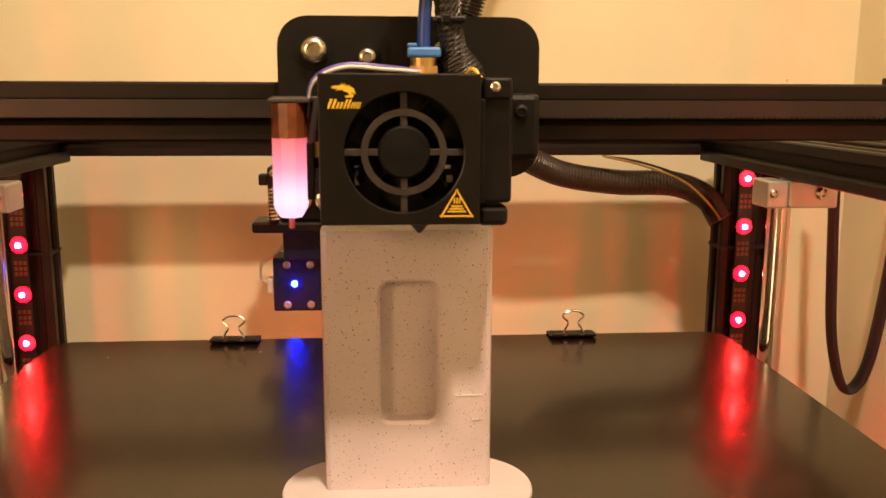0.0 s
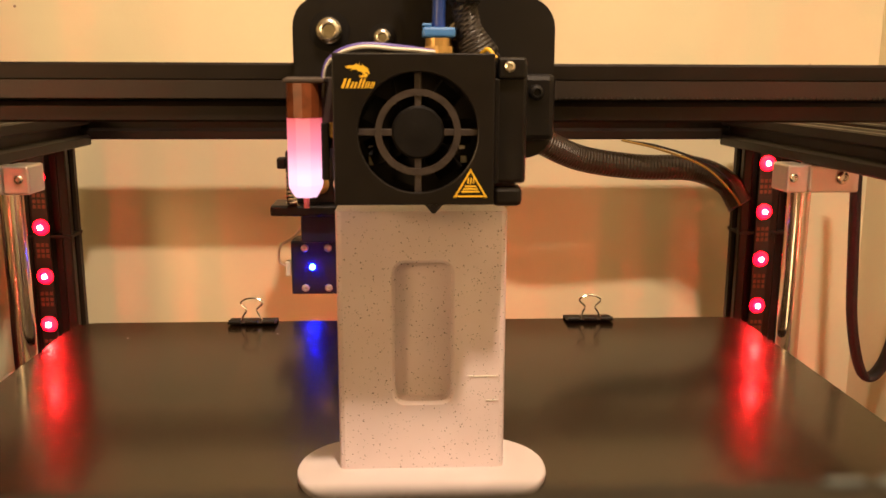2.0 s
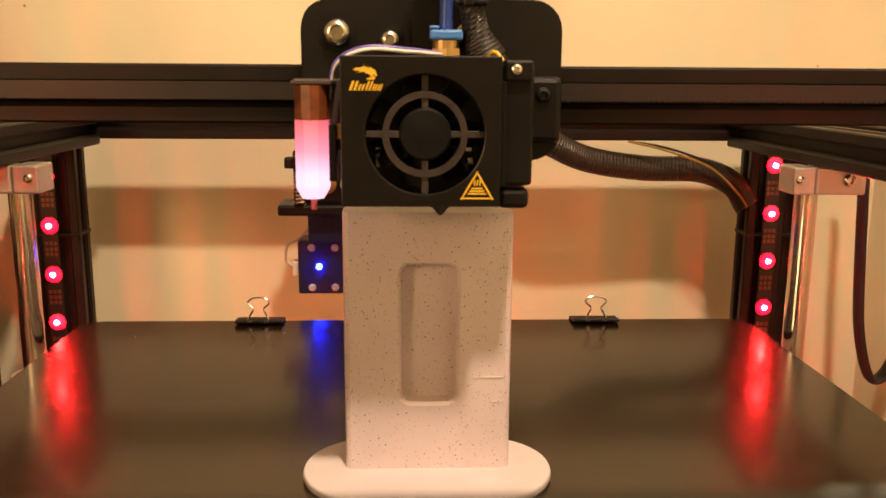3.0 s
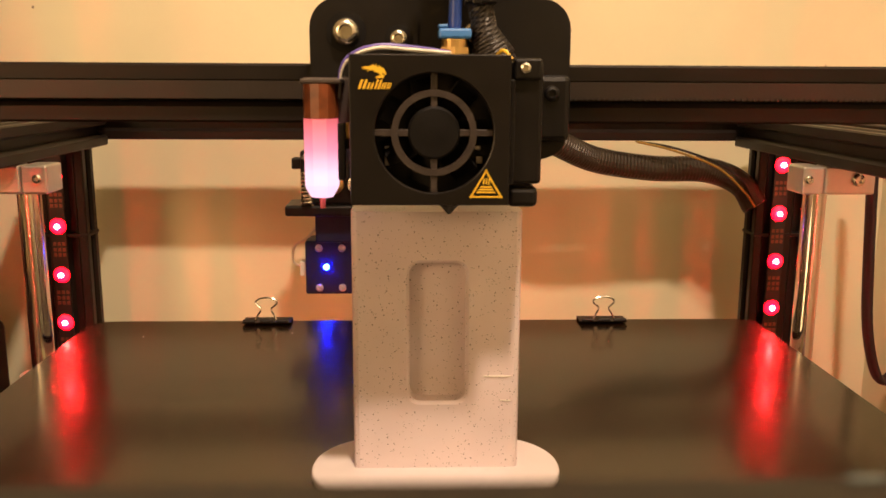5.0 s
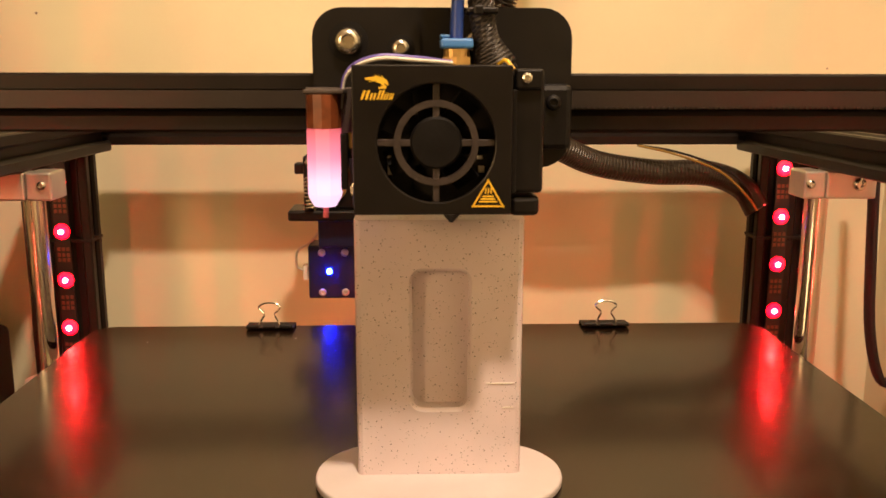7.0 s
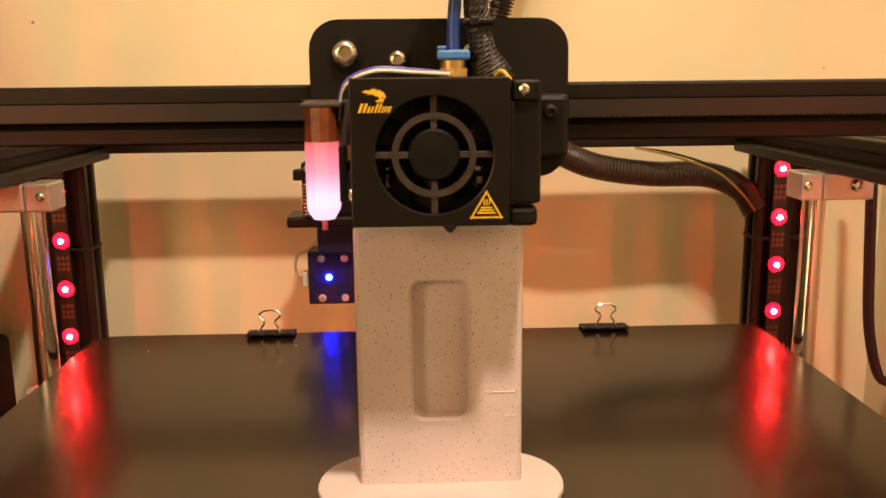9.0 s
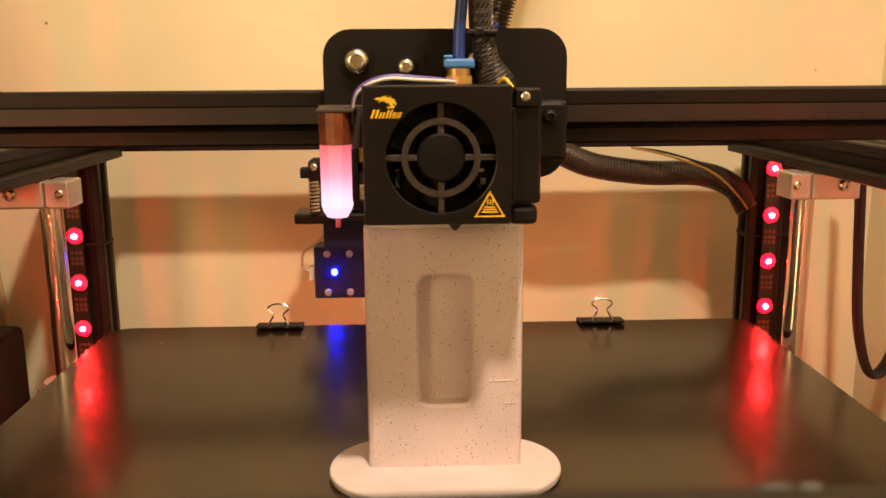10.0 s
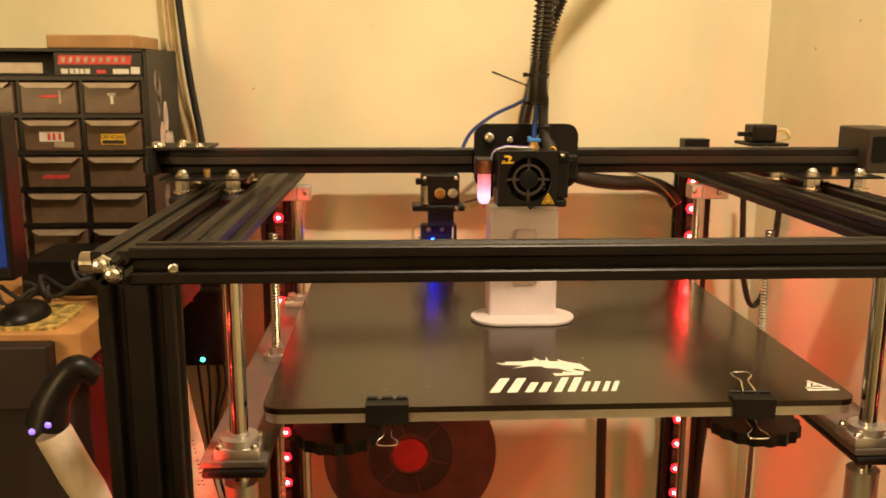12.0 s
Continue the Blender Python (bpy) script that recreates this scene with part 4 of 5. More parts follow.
# ---- binder clips ----
def binder_clip():
    """A clip that grips an edge lying along x at y = 0; the plate reaches towards -y."""
    c = thing("binder_clip", (0, 0, 0), "black steel binder clip with wire handles gripping the bed edge", "binder clip", "binder clips on the bed")
    w, h0, h1 = 0.0138, -0.0115, 0.0012
    bm = bmesh.new()
    box(bm, -w, w, 0.0010, 0.0018, h0, h1 + 0.0006, 0.0003)
    box(bm, -w, w, -0.0100, 0.0010, h1, h1 + 0.0007, 0.0002)
    box(bm, -w, w, -0.0100, 0.0010, h0 - 0.0007, h0, 0.0002)
    for x in (-0.0095, 0.0, 0.0095):
        cyl(bm, (x - 0.0035, -0.0100, h1 + 0.0012), (x + 0.0035, -0.0100, h1 + 0.0012), 0.0013, seg=12)
        cyl(bm, (x - 0.0035, -0.0100, h0 - 0.0012), (x + 0.0035, -0.0100, h0 - 0.0012), 0.0013, seg=12)
    part("clip_body", bm, M_STEELBLK, c, "black sprung steel body")
    return c


def clip_handle(c, pts):
    bm = bmesh.new()
    sweep(bm, curve_points(pts, 40), 0.00055, 8)
    return smooth(part("wire_handle", bm, M_CHROME, c, "bent steel wire handle"))


def up_handle(c):
    clip_handle(c, [(-0.0062, -0.0100, 0.0024), (-0.0050, -0.0095, 0.0055), (-0.0030, -0.0085, 0.0095), (-0.0062, -0.0075, 0.0130), (-0.0030, -0.0068, 0.0155),
                    (0.0030, -0.0068, 0.0155), (0.0062, -0.0075, 0.0130), (0.0030, -0.0085, 0.0095), (0.0050, -0.0095, 0.0055), (0.0062, -0.0100, 0.0024)])


def low_handle(c):
    clip_handle(c, [(-0.0040, -0.0100, -0.0127), (-0.0030, -0.0020, -0.0145), (-0.0025, 0.0060, -0.0165), (-0.0062, 0.0110, -0.0180), (-0.0050, 0.0150, -0.0192),
                    (0.0050, 0.0150, -0.0192), (0.0062, 0.0110, -0.0180), (0.0025, 0.0060, -0.0165), (0.0030, -0.0020, -0.0145), (0.0040, -0.0100, -0.0127)])


def flat_handle(c):
    clip_handle(c, [(-0.0040, -0.0100, 0.0027), (-0.0032, -0.0160, 0.0045), (-0.0026, -0.0220, 0.0062), (-0.0062, -0.0270, 0.0076), (-0.0050, -0.0310, 0.0086),
                    (0.0050, -0.0310, 0.0086), (0.0062, -0.0270, 0.0076), (0.0026, -0.0220, 0.0062), (0.0032, -0.0160, 0.0045), (0.0040, -0.0100, 0.0027)])


rear_clip = binder_clip()
up_handle(rear_clip)
rear_clip.location = (-0.0925, 0.215, 0)
copy_thing(rear_clip, pose(0.1025, 0.215, 0))
front_clip = binder_clip()
low_handle(front_clip)
front_clip.matrix_basis = pose(-0.1145, -0.185, 0, 0, 0, 180)
front_clip2 = binder_clip()
low_handle(front_clip2)
flat_handle(front_clip2)
front_clip2.matrix_basis = pose(0.1235, -0.185, 0, 0, 0, 176)

# ---- filament spool behind the bed ----
M_SPOOL = mat("dark_smoky_plastic", (0.070, 0.030, 0.024), 0.30, vary=0.25, scale=40)
spool = thing("filament_spool", (-0.094, 0.25, -0.233), "dark smoky plastic filament spool hung behind the bed", "filament spool")
for y in (0.0, 0.056):
    bm = bmesh.new()
    ring(bm, (0, y, 0), "y", 0.050, 0.1015, 0.003, 64)
    for k in range(6):
        spoke = bmesh.new()
        box(spoke, 0.026, 0.050, y - 0.0035, y - 0.0021, -0.0012, 0.0012, 0, Matrix.Rotation(radians(60 * k + 15), 4, "Y"))
        part("spoke", spoke, M_SPOOL, spool)
    part("flange", bm, M_SPOOL, spool, "dark round spool flange")
    bm = bmesh.new()
    ring(bm, (0, y - 0.001, 0), "y", 0.026, 0.0495, 0.002, 64)
    part("flange_web", bm, mat("smoky_web", (0.022, 0.016, 0.014), 0.35, vary=0.2, scale=40), spool, "paler inner web of the flange")
bm = bmesh.new()
ring(bm, (0, 0.028, 0), "y", 0.021, 0.0258, 0.058, 48)
part("hub", bm, M_SPOOL, spool)
bm = bmesh.new()
ring(bm, (0, 0.028, 0), "y", 0.0505, 0.085, 0.051, 64)
part("filament_coil", bm, mat("grey_filament", (0.35, 0.33, 0.32), 0.5, vary=0.2, scale=300, bump=0.4), spool, "wound pale grey filament")
bm = bmesh.new()
cyl(bm, (0, -0.004, 0), (0, 0.055, 0), 0.0205, seg=40)
part("spool_core", bm, mat("red_plastic", (0.32, 0.012, 0.012), 0.45, vary=0.15, scale=80), spool, "red plastic spool holder")

# ---- left of the printer: desk, drawers, small things ----
M_WOOD = mat("orange_pine", (0.48, 0.24, 0.08), 0.5, vary=0.25, scale=25, bump=0.2)
M_DARKWOOD = mat("dark_brown_board", (0.018, 0.009, 0.007), 0.6, vary=0.3, scale=20, bump=0.2)
desk = thing("desk", (-0.8, 0.1, -0.06), "pine desk with a dark front beside the printer", "desk")
desk.location = (0, 0, 0)
bm = bmesh.new()
box(bm, -1.6, -0.366, -0.012, 0.374, -0.030, 0.0, 0.002)
part("desk_top", bm, M_WOOD, desk, "orange pine desk top")
bm = bmesh.new()
box(bm, -0.3658, -0.322, 0.03, 0.228, -0.026, 0.0, 0.002)
part("desk_end", bm, M_DARKWOOD, desk, "dark brown end board")
bm = bmesh.new()
box(bm, -1.6, -0.388, 0.02, 0.374, -0.90, -0.0302, 0.002)
part("desk_body", bm, M_DARKWOOD, desk, "dark brown desk body")

bm = bmesh.new()
box(bm, -1.6, -0.386, -0.030, -0.0125, -0.060, -0.006, 0.002)
part("desk_edge", bm, M_DARKWOOD, desk, "dark board along the desk's front edge")

M_CAB = mat("black_cabinet_plastic", (0.013, 0.011, 0.010), 0.45, vary=0.2, scale=60, bump=0.12)
M_SMOKE = mat("smoky_drawer_plastic", (0.130, 0.083, 0.052), 0.24, vary=0.3, scale=45, bump=0.05, spec=0.6)
M_LIP = mat("clear_drawer_lip", (0.42, 0.33, 0.24), 0.2, vary=0.15, scale=60, bump=0.0)
cab = thing("drawer_cabinet", (-0.6, 0.29, -0.018), "black small-parts cabinet with smoky clear drawers and stickers", "drawer cabinet")
cab.location = (0, 0, 0)
XR, YC = -0.362, 0.216
bm = bmesh.new()
box(bm, XR - 0.42, XR, YC + 0.120, YC + 0.124, 0.0, 0.231)
box(bm, XR - 0.004, XR, YC, YC + 0.120, 0.0, 0.231, 0.001)
box(bm, XR - 0.42, XR - 0.416, YC, YC + 0.120, 0.0, 0.231)
box(bm, XR - 0.42, XR, YC, YC + 0.120, 0.227, 0.231, 0.001)
part("cabinet_body", bm, M_CAB, cab, "black plastic cabinet shell")
for r in range(6):
    z = 0.2005 - 0.038 * r
    if z > 0.005:
        bm = bmesh.new()
        box(bm, XR - 0.416, XR - 0.004, YC, YC + 0.120, z - 0.0015, z + 0.0025)
        part("shelf_board", bm, M_CAB, cab)
for c in range(7):
    x = XR - 0.0045 - 0.063 * c
    bm = bmesh.new()
    box(bm, x - 0.0025, x + 0.0015, YC + 0.0005, YC + 0.120, 0.0, 0.1985)
    part("divider", bm, M_CAB, cab)
DRAWER = None
STICKERS = {}
for r in range(5):
    for c in range(6):
        x1 = XR - 0.0085 - 0.063 * c
        x0, zc = x1 - 0.0565, 0.1815 - 0.038 * r
        if DRAWER is None:
            bm = bmesh.new()
            box(bm, -0.028, 0.028, -0.003, 0.10, -0.0160, 0.0155, 0.0012)
            DRAWER = part("drawer", bm, M_SMOKE, cab, "smoky clear plastic drawer")
            dr = DRAWER
            bm = bmesh.new()
            prism(bm, [(-0.027, 0.0150), (-0.020, 0.0100), (0.020, 0.0100), (0.027, 0.0150)], Matrix.Translation((0, -0.0035, 0)) @ Matrix.Rotation(radians(90), 4, "X"), 0.006)
            lip = part("drawer_lip", bm, M_LIP, DRAWER, "pale clear pull lip")
        else:
            dr = DRAWER.copy()
            scene.collection.objects.link(dr)
            lp = lip.copy()
            scene.collection.objects.link(lp)
            lp.parent = dr
        dr.location = ((x0 + x1) / 2, YC, zc)
        STICKERS[(r, c)] = dr


def lettering(text, size, material, parent, m, name="lettering"):
    cu = bpy.data.curves.new("text", "FONT")
    cu.body, cu.size, cu.align_x, cu.align_y, cu.extrude = text, size, "CENTER", "CENTER", 0.0001
    tmp = bpy.data.objects.new("text", cu)
    scene.collection.objects.link(tmp)
    bpy.context.view_layer.update()
    me = bpy.data.meshes.new_from_object(tmp.evaluated_get(bpy.context.evaluated_depsgraph_get()))
    bpy.data.objects.remove(tmp)
    me.materials.clear()
    me.materials.append(material)
    ob = new(name, me)
    ob.parent = parent
    ob.matrix_local = m
    return ob


def flat_bar(name, x0, x1, z0, z1, y, material, parent, label="", lean=0.0):
    bm = bmesh.new()
    prism(bm, [(x0, z0), (x1, z0), (x1 + lean, z1), (x0 + lean, z1)], Matrix.Translation((0, y, 0)) @ Matrix.Rotation(radians(90), 4, "X"), 0.0003)
    return part(name, bm, material, parent, label)


M_REDPRINT = mat("red_sticker", (0.62, 0.06, 0.06), 0.5, vary=0.25, scale=200, bump=0)
M_BLACKPRINT = mat("black_print", (0.02, 0.018, 0.015), 0.5, vary=0.2, bump=0)
UPRIGHT = Matrix.Rotation(radians(90), 4, "X")
d = STICKERS[(1, 0)]
flat_bar("sticker", -0.0135, 0.0115, -0.0098, 0.0012, -0.0034, M_YELLOW, d, "yellow sticker with black lettering")
flat_bar("sticker_band", -0.0120, 0.0100, -0.0086, -0.0050, -0.0040, M_BLACKPRINT, d)
lettering("OFF-ROAD", 0.0052, M_BLACKPRINT, d, Matrix.Translation((-0.001, -0.0041, -0.0018)) @ UPRIGHT)
d = STICKERS[(1, 1)]
flat_bar("sticker", -0.0125, 0.0125, -0.0066, 0.0034, -0.0034, M_WHITEPRINT, d, "pale sticker with red print")
for x in (-0.004, 0.001, 0.007):
    flat_bar("sticker_print", x, x + 0.003, -0.005, 0.002, -0.0040, M_REDPRINT, d)
flat_bar("sticker", 0.002, 0.022, -0.0125, -0.0070, -0.0034, M_LIP, d)
d = STICKERS[(2, 1)]
flat_bar("drawer_content", -0.014, 0.012, -0.007, -0.003, -0.0034, M_REDPRINT, d, "red part seen through the drawer", 0.004)
d = STICKERS[(0, 1)]
flat_bar("drawer_content", -0.010, 0.008, 0.000, 0.003, -0.0034, M_REDPRINT, d, "red part seen through the drawer", 0.002)
flat_bar("drawer_content", 0.010, 0.013, -0.006, 0.008, -0.0034, M_LIP, d)
d = STICKERS[(0, 0)]
flat_bar("drawer_content", -0.001, 0.002, -0.006, 0.003, -0.0034, M_WHITEPRINT, d, "pale screw seen through the drawer")
flat_bar("drawer_content", -0.0035, 0.0045, 0.002, 0.005, -0.0034, M_WHITEPRINT, d)
d = STICKERS[(1, 2)]
flat_bar("drawer_content", 0.010, 0.022, -0.010, 0.012, -0.0034, M_WHITEPRINT, d, "pale paper seen through the drawer")
d = STICKERS[(2, 2)]
flat_bar("drawer_content", 0.008, 0.018, -0.004, 0.006, -0.0034, M_WHITEPRINT, d)
# top band: tray front with stickers
bm = bmesh.new()
box(bm, XR - 0.0925, XR - 0.0045, YC - 0.0005, YC + 0.003, 0.2035, 0.2268, 0.0006)
tray = part("tray_front", bm, M_CAB, cab)
flat_bar("sticker", XR - 0.089, XR - 0.016, 0.2150, 0.2240, YC - 0.0007, M_REDPRINT, cab, "red sticker with unreadable print", 0.002)
for k in range(9):
    flat_bar("sticker_print", XR - 0.085 + 0.0075 * k, XR - 0.0815 + 0.0075 * k, 0.2170, 0.2220, YC - 0.0011, M_LIP, cab, "", 0.001)
for k, (x, w) in enumerate(((-0.086, 0.007), (-0.077, 0.004), (-0.072, 0.004), (-0.067, 0.004), (-0.062, 0.005), (-0.034, 0.016), (-0.016, 0.009))):
    flat_bar("sticker_print", XR + x, XR + x + w, 0.2055, 0.2105 + 0.002 * (k == 6), YC - 0.0008, M_WHITEPRINT, cab)
flat_bar("sticker_print", XR - 0.050, XR - 0.041, 0.2060, 0.2095, YC - 0.0008, M_REDPRINT, cab)
flat_bar("tray_paper", XR - 0.19, XR - 0.108, 0.2060, 0.2165, YC + 0.010, M_LIP, cab, "pale paper lying in the tray")
# stickers on the cabinet's side
M_SIDEGREY = mat("worn_grey_sticker", (0.20, 0.18, 0.16), 0.6, vary=0.5, scale=120, bump=0.1)
M_SIDE = mat("worn_white_sticker", (0.55, 0.52, 0.48), 0.6, vary=0.3, scale=60, bump=0.1)
for y, z, w, h, grey in ((0.030, 0.198, 0.008, 0.012, 1), (0.040, 0.190, 0.009, 0.018, 1), (0.036, 0.172, 0.005, 0.012, 1), (0.062, 0.158, 0.009, 0.018, 0), (0.046, 0.138, 0.010, 0.017, 0), (0.064, 0.131, 0.013, 0.014, 0), (0.082, 0.127, 0.008, 0.015, 0), (0.050, 0.070, 0.010, 0.016, 1)):
    bm = bmesh.new()
    prism(bm, [(w * math.cos(2 * math.pi * k / 20), h * math.sin(2 * math.pi * k / 20)) for k in range(20)], Matrix.Translation((XR + 0.0002, YC + y, z)) @ Matrix.Rotation(radians(90), 4, "Z") @ Matrix.Rotation(radians(90), 4, "X"), 0.0003)
    part("side_sticker", bm, M_SIDEGREY if grey else M_SIDE, cab, "worn pale oval sticker")
bm = bmesh.new()
box(bm, -0.468, -0.380, 0.235, 0.335, 0.2314, 0.245, 0.0015)
tagged(part("cardboard_box", bm, mat("brown_cardboard", (0.42, 0.24, 0.10), 0.8, vary=0.15, scale=30, bump=0.2)), "flat brown cardboard box lying on the cabinet", "box")

# cables on the wall
for k, (dx, dy) in enumerate(((0.0, 0.0), (0.006, 0.002), (0.011, -0.001))):
    bm = bmesh.new()
    sweep(bm, curve_points([(-0.388 + dx, 0.366 + dy, 0.52), (-0.381 + dx, 0.366 + dy, 0.30), (-0.373 + dx * 0.8, 0.364 + dy, 0.20), (-0.356 + dx * 0.8, 0.364 + dy, 0.11), (-0.338 + dx, 0.364 + dy, -0.05), (-0.34 + dx, 0.364, -0.30)], 60), 0.0028, 10)
    tagged(smooth(part("tan_cord", bm, mat("tan_cord", (0.62, 0.48, 0.27), 0.6, vary=0.15, scale=60))), "tan cord hanging down the back wall", "cable", "tan cords on the wall")
bm = bmesh.new()
sweep(bm, curve_points([(-0.372, 0.350, 0.50), (-0.358, 0.350, 0.29), (-0.350, 0.350, 0.20), (-0.340, 0.350, 0.127), (-0.332, 0.340, 0.05), (-0.324, 0.312, 0.005), (-0.322, 0.300, -0.003)], 60), 0.0042, 12)
tagged(smooth(part("black_cord", bm, M_RUBBER)), "thick black cord hanging down the back wall", "cable")

# black power unit with a green light
unit = thing("power_unit", (-0.334, 0.30, -0.125), "black plastic power unit with a green light", "power supply")
unit.location = (0, 0, 0)
bm = bmesh.new()
box(bm, -0.361, -0.306, 0.262, 0.3465, -0.126, -0.034, 0.006, None, 3)
part("unit_case", bm, M_PLASTIC, unit, "black rounded plastic case")
bm = bmesh.new()
box(bm, -0.350, -0.335, 0.3466, 0.3748, -0.10, -0.05, 0.002)
part("wall_mount", bm, M_PLASTIC, unit)
bm = bmesh.new()
lathe(bm, [(0.0026, 0), (0.0024, 0.0008), (0.0014, 0.0016)], Matrix.Translation((-0.332, 0.2619, -0.117)) @ UPRIGHT, 16)
part("green_light", bm, M_GREEN_LED, unit, "small glowing green light")
bm = bmesh.new()
lathe(bm, [(0.011, 0), (0.012, 0.004), (0.009, 0.014), (0.005, 0.026), (0.0045, 0.034)], Matrix.Translation((-0.322, 0.300, -0.0345)), 20)
part("plug", bm, M_PLASTIC, unit, "black moulded plug")
flat_bar("red_mark", -0.3515, -0.3395, -0.048, -0.037, 0.2617, M_REDPRINT, unit, "small red mark")
for k, x in enumerate((-0.348, -0.337, -0.326, -0.318)):
    bm = bmesh.new()
    sweep(bm, curve_points([(x, 0.30, -0.120), (x + 0.004, 0.295, -0.16), (x + 0.010 - 0.006 * k, 0.29, -0.22), (x + 0.018 - 0.002 * k, 0.29, -0.30), (x + 0.045, 0.30, -0.40), (x + 0.05, 0.31, -0.60)], 40), 0.0018, 8)
    part("unit_cable", bm, M_RUBBER, unit, "thin black cable")

carton = thing("small_box", (-0.345, 0.14, 0.0), "small black box with a white paper label on the desk", "box")
bm = bmesh.new()
box(bm, -0.026, 0.022, -0.02, 0.02, 0.0, 0.034, 0.001)
part("box_body", bm, M_PLASTIC, carton)
flat_bar("paper_label", -0.012, 0.014, 0.010, 0.026, -0.0202, M_WHITEPRINT, carton, "white paper label", 0.002)
lettering("New", 0.012, M_BLACKPRINT, carton, Matrix.Translation((0.002, -0.0206, 0.0175)) @ UPRIGHT)
bag = bmesh.new()
bmesh.ops.create_icosphere(bag, subdivisions=4, radius=1.0)
for v in bag.verts:
    n = noise.noise(v.co * 2.3) * 0.35 + noise.noise(v.co * 6.0) * 0.16
    v.co = v.co * (1 + n)
    v.co = Vector((v.co.x * 0.016, v.co.y * 0.014, max(-0.028, v.co.z * 0.030) + 0.0282))
bag_ob = tagged(part("plastic_bag", bag, mat("crumpled_copper_film", (0.22, 0.09, 0.05), 0.22, metal=0.3, vary=0.4, scale=140, bump=0.5, fine=400)), "crumpled coppery plastic bag standing on the desk", "bag")
bag_ob.location = (-0.343, 0.198, 0.0002)

# red case behind the front post
case = thing("red_case", (-0.338, 0.14, -0.9), "dark red plastic case with a green light beside the desk", "case")
case.location = (0, 0, 0)
bm = bmesh.new()
box(bm, -0.364, -0.331, 0.060, 0.10, -0.899, -0.0265, 0.003)
part("case_body", bm, mat("dark_red_plastic", (0.16, 0.006, 0.006), 0.4, vary=0.2, scale=40), case)
bm = bmesh.new()
lathe(bm, [(0.007, 0), (0.0065, 0.0008), (0.003, 0.0014)], Matrix.Translation((-0.341, 0.0599, -0.044)) @ UPRIGHT, 18)
part("case_light", bm, mat("green_case_light", (0.02, 0.5, 0.15), 0.4, bump=0, emit=(0.01, 0.75, 0.16), power=0.8), case, "green glowing light")

# pale ribbon cable and side things by the front post
bm = bmesh.new()
sweep(bm, curve_points([(-0.314, 0.03, 0.06), (-0.305, 0.0, 0.02), (-0.2925, -0.01, -0.06), (-0.277, -0.01, -0.14), (-0.266, 0.0, -0.22), (-0.262, 0.02, -0.50)], 40), 0.0125, 10, 0.06, (1, 0.2, 0.1))
tagged(part("ribbon_cable", bm, mat("pale_ribbon", (0.55, 0.48, 0.43), 0.6, vary=0.2, scale=90, bump=0.1)), "pale grey flat ribbon cable beside the printer", "ribbon cable")

rib = [o for o in scene.objects if o.name == "ribbon_cable"][0]
for k in range(22):
    for c in (-0.004, 0.0, 0.004):
        f = k / 22
        p = Vector((-0.2925, -0.0110, -0.06)).lerp(Vector((-0.277, -0.0110, -0.14)), f)
        bm = bmesh.new()
        box(bm, p.x + c - 0.0012, p.x + c + 0.0012, p.y - 0.0002, p.y, p.z - 0.0007, p.z + 0.0002)
        if k % 5 != 4:
            part("ribbon_print", bm, M_BLACKPRINT, rib)
        else:
            bm.free()
monitor = thing("monitor", (-0.6, 0.0, -0.018), "black computer monitor with a lit blue screen", "monitor")
monitor.location = (0, 0, 0)
bm = bmesh.new()
box(bm, -0.80, -0.419, 0.0, 0.03, 0.040, 0.176, 0.003)
part("monitor_case", bm, M_PLASTIC, monitor)
bm = bmesh.new()
box(bm, -0.79, -0.4235, -0.0012, -0.0002, 0.052, 0.166)
part("screen", bm, mat("lit_screen", (0.01, 0.02, 0.05), 0.2, vary=0.1, bump=0, emit=(0.01, 0.10, 0.60), power=0.18), monitor, "dim blue glowing screen")
bm = bmesh.new()
box(bm, -0.62, -0.58, 0.012, 0.028, 0.0085, 0.06, 0.002)
box(bm, -0.69, -0.51, 0.0, 0.09, 0.0002, 0.0085, 0.003)
part("monitor_stand", bm, M_PLASTIC, monitor)

bm = bmesh.new()
prism(bm, round_rect(0.16, 0.075, 0.012, 6, -0.466, 0.030), Matrix.Translation((0, 0, 0.0001)), 0.003)
tagged(part("mouse_pad", bm, mat("yellow_black_pattern", (0.42, 0.30, 0.08), 0.7, vary=0.85, scale=160, bump=0.1)), "yellow and black patterned mouse pad on the desk", "mouse pad")
bm = bmesh.new()
bmesh.ops.create_uvsphere(bm, u_segments=24, v_segments=14, radius=1, matrix=Matrix.Translation((-0.425, 0.025, 0.0032)) @ Matrix.Diagonal((0.020, 0.030, 0.014, 1)))
bmesh.ops.bisect_plane(bm, geom=bm.verts[:] + bm.edges[:] + bm.faces[:], plane_co=(0, 0, 0.0032), plane_no=(0, 0, -1), clear_outer=True)
bmesh.ops.holes_fill(bm, edges=[e for e in bm.edges if e.is_boundary])
tagged(smooth(part("computer_mouse", bm, M_PLASTIC), 60), "black computer mouse on the patterned pad", "mouse")

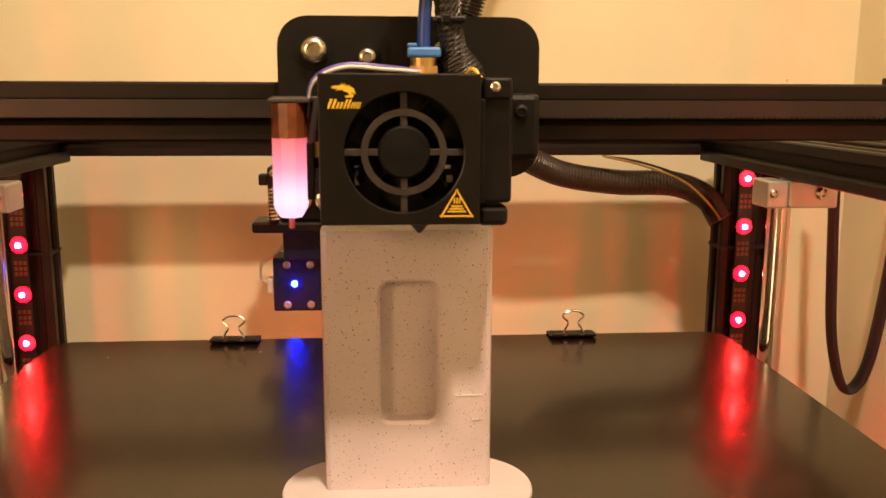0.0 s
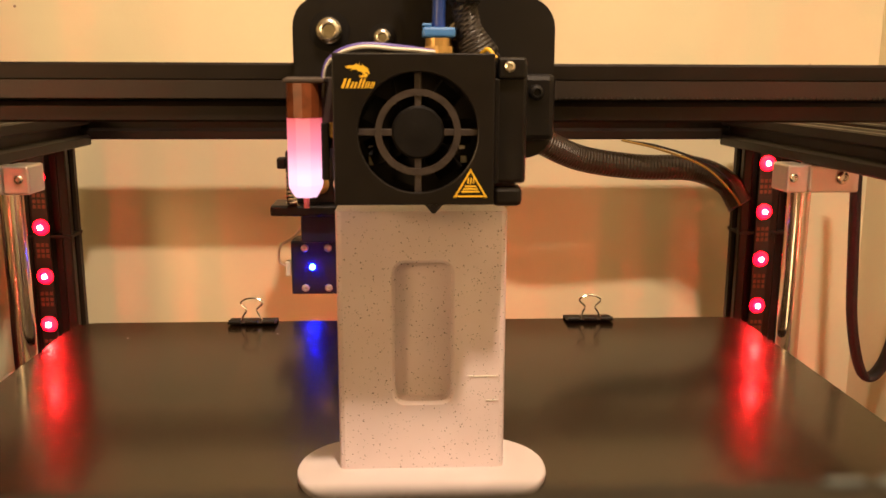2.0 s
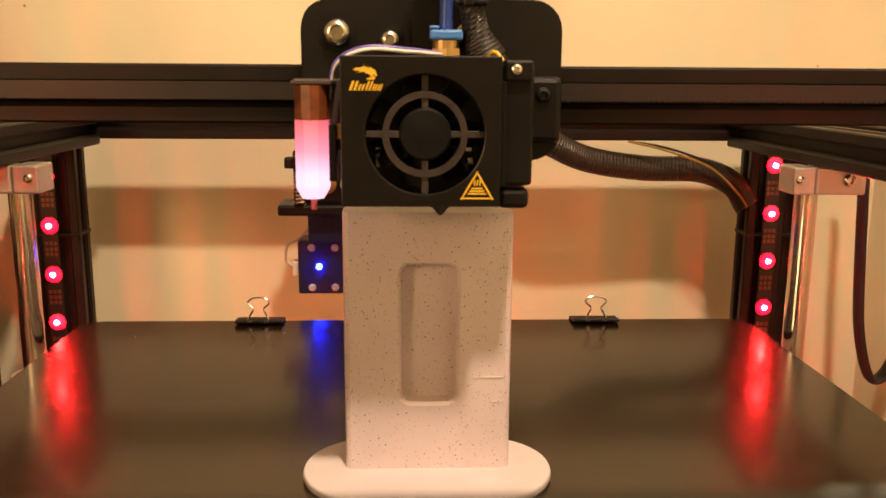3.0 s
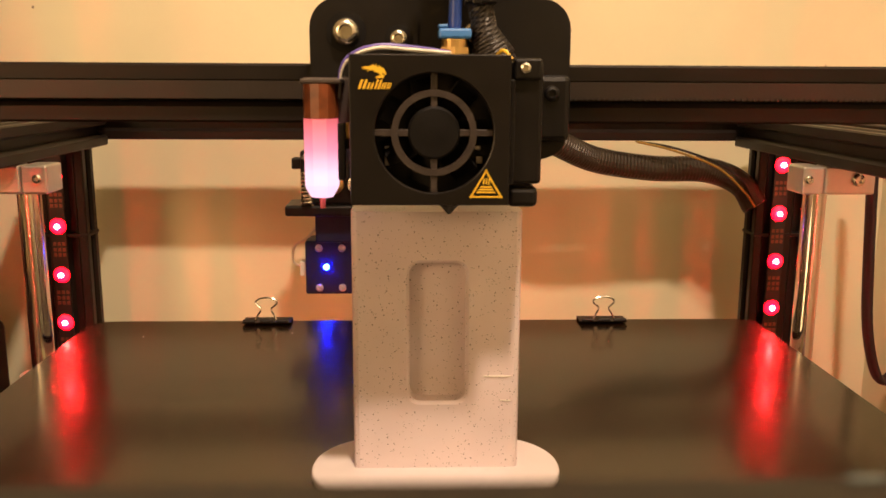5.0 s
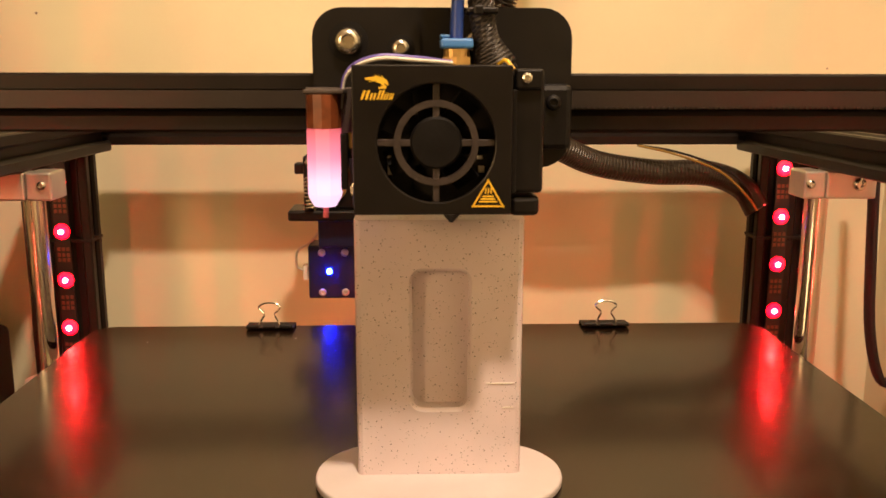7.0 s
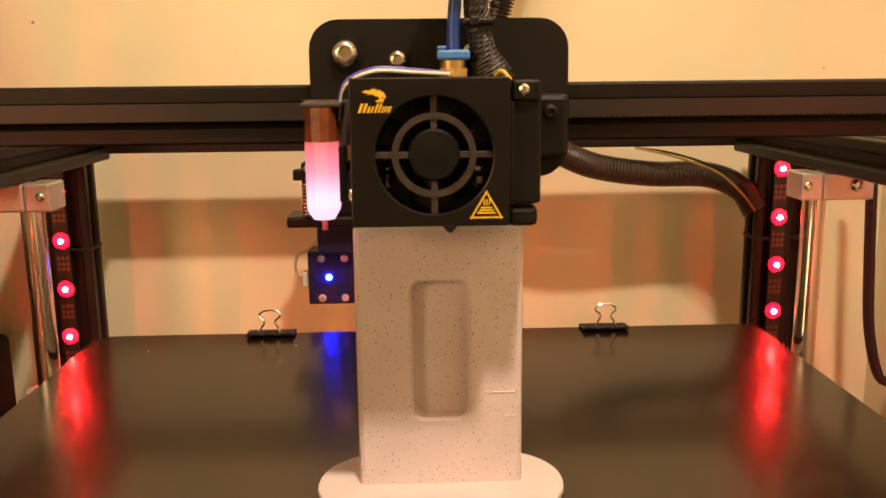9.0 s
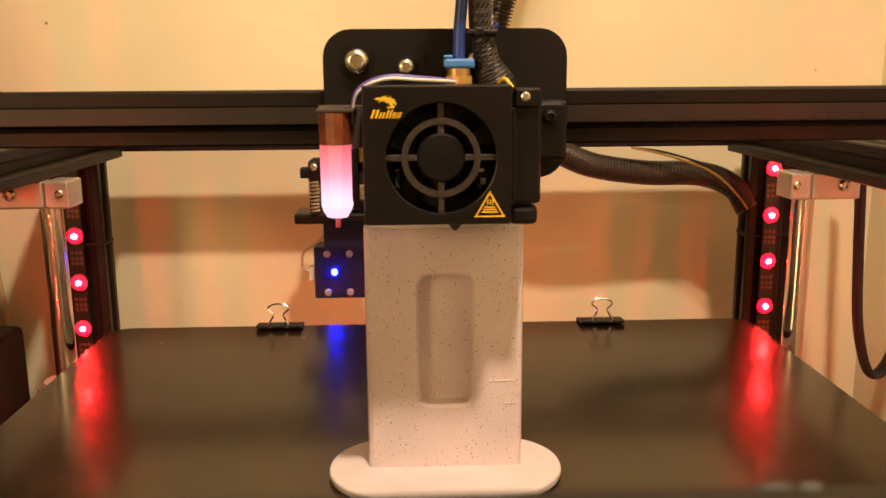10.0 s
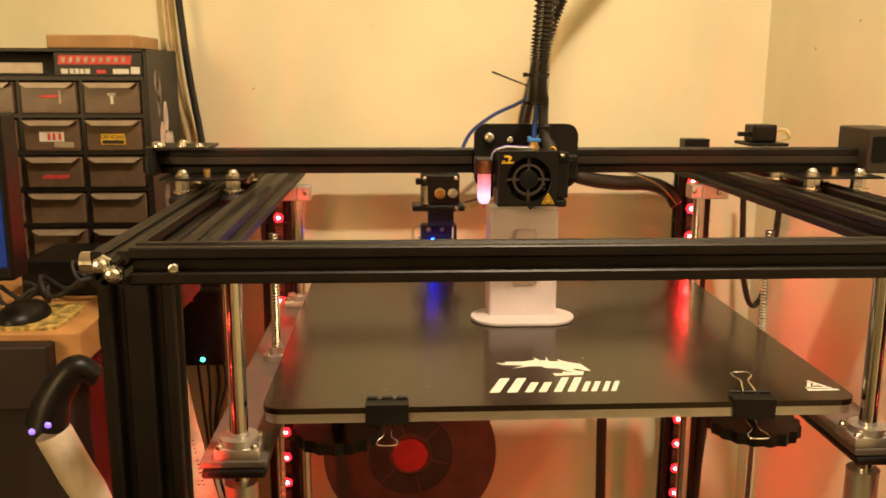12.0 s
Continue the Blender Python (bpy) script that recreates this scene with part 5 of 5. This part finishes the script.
hub_box = thing("cable_hub", (-0.416, 0.15, 0.0), "black cable hub with loose cables on the desk", "hub")
bm = bmesh.new()
box(bm, -0.044, 0.044, -0.045, 0.045, 0.0002, 0.034, 0.003)
part("hub_case", bm, M_PLASTIC, hub_box)
for k, (x, y, r) in enumerate(((-0.03, -0.075, 0.022), (0.015, -0.080, 0.026), (0.030, -0.065, 0.018))):
    bm = bmesh.new()
    sweep(bm, [Vector((x + r * math.cos(a * 0.35), y + 0.6 * r * math.sin(a * 0.35), 0.010 + 0.010 * k + 0.008 * math.sin(a * 0.9))) for a in range(24)], 0.0022, 8)
    part("loose_cable", bm, M_RUBBER, hub_box, "coiled black cable")

# jointed arm with violet lights by the desk
arm = thing("camera_arm", (-0.40, -0.03, -0.06), "black and white jointed arm with violet lights", "jointed arm")
arm.location = (0, 0, 0)
bm = bmesh.new()
sweep(bm, curve_points([(-0.336, -0.064, -0.020), (-0.351, -0.068, -0.012), (-0.367, -0.072, -0.034), (-0.373, -0.074, -0.055)], 24), [0.008 + 0.008 * k / 24 for k in range(25)], 18)
smooth(part("arm_joint", bm, M_PLASTIC, arm, "black plastic joint"))
bm = bmesh.new()
sweep(bm, curve_points([(-0.369, -0.074, -0.060), (-0.357, -0.072, -0.090), (-0.343, -0.070, -0.125), (-0.333, -0.068, -0.19), (-0.331, -0.068, -0.40), (-0.331, -0.068, -0.9)], 40), 0.0135, 18)
smooth(part("arm_tube", bm, mat("worn_white_tube", (0.62, 0.54, 0.44), 0.5, vary=0.25, scale=40, bump=0.1), arm, "worn white tube"))
M_VIOLET = mat("violet_led", (0.4, 0.3, 0.9), 0.3, bump=0, emit=(0.22, 0.12, 1.0), power=1.3)
for x, z in ((-0.378, -0.053), (-0.366, -0.048)):
    bm = bmesh.new()
    lathe(bm, [(0.0026, 0), (0.0022, 0.001), (0.001, 0.002)], Matrix.Translation((x, -0.0893, z)) @ UPRIGHT, 14)
    part("violet_light", bm, M_VIOLET, arm, "glowing violet light")
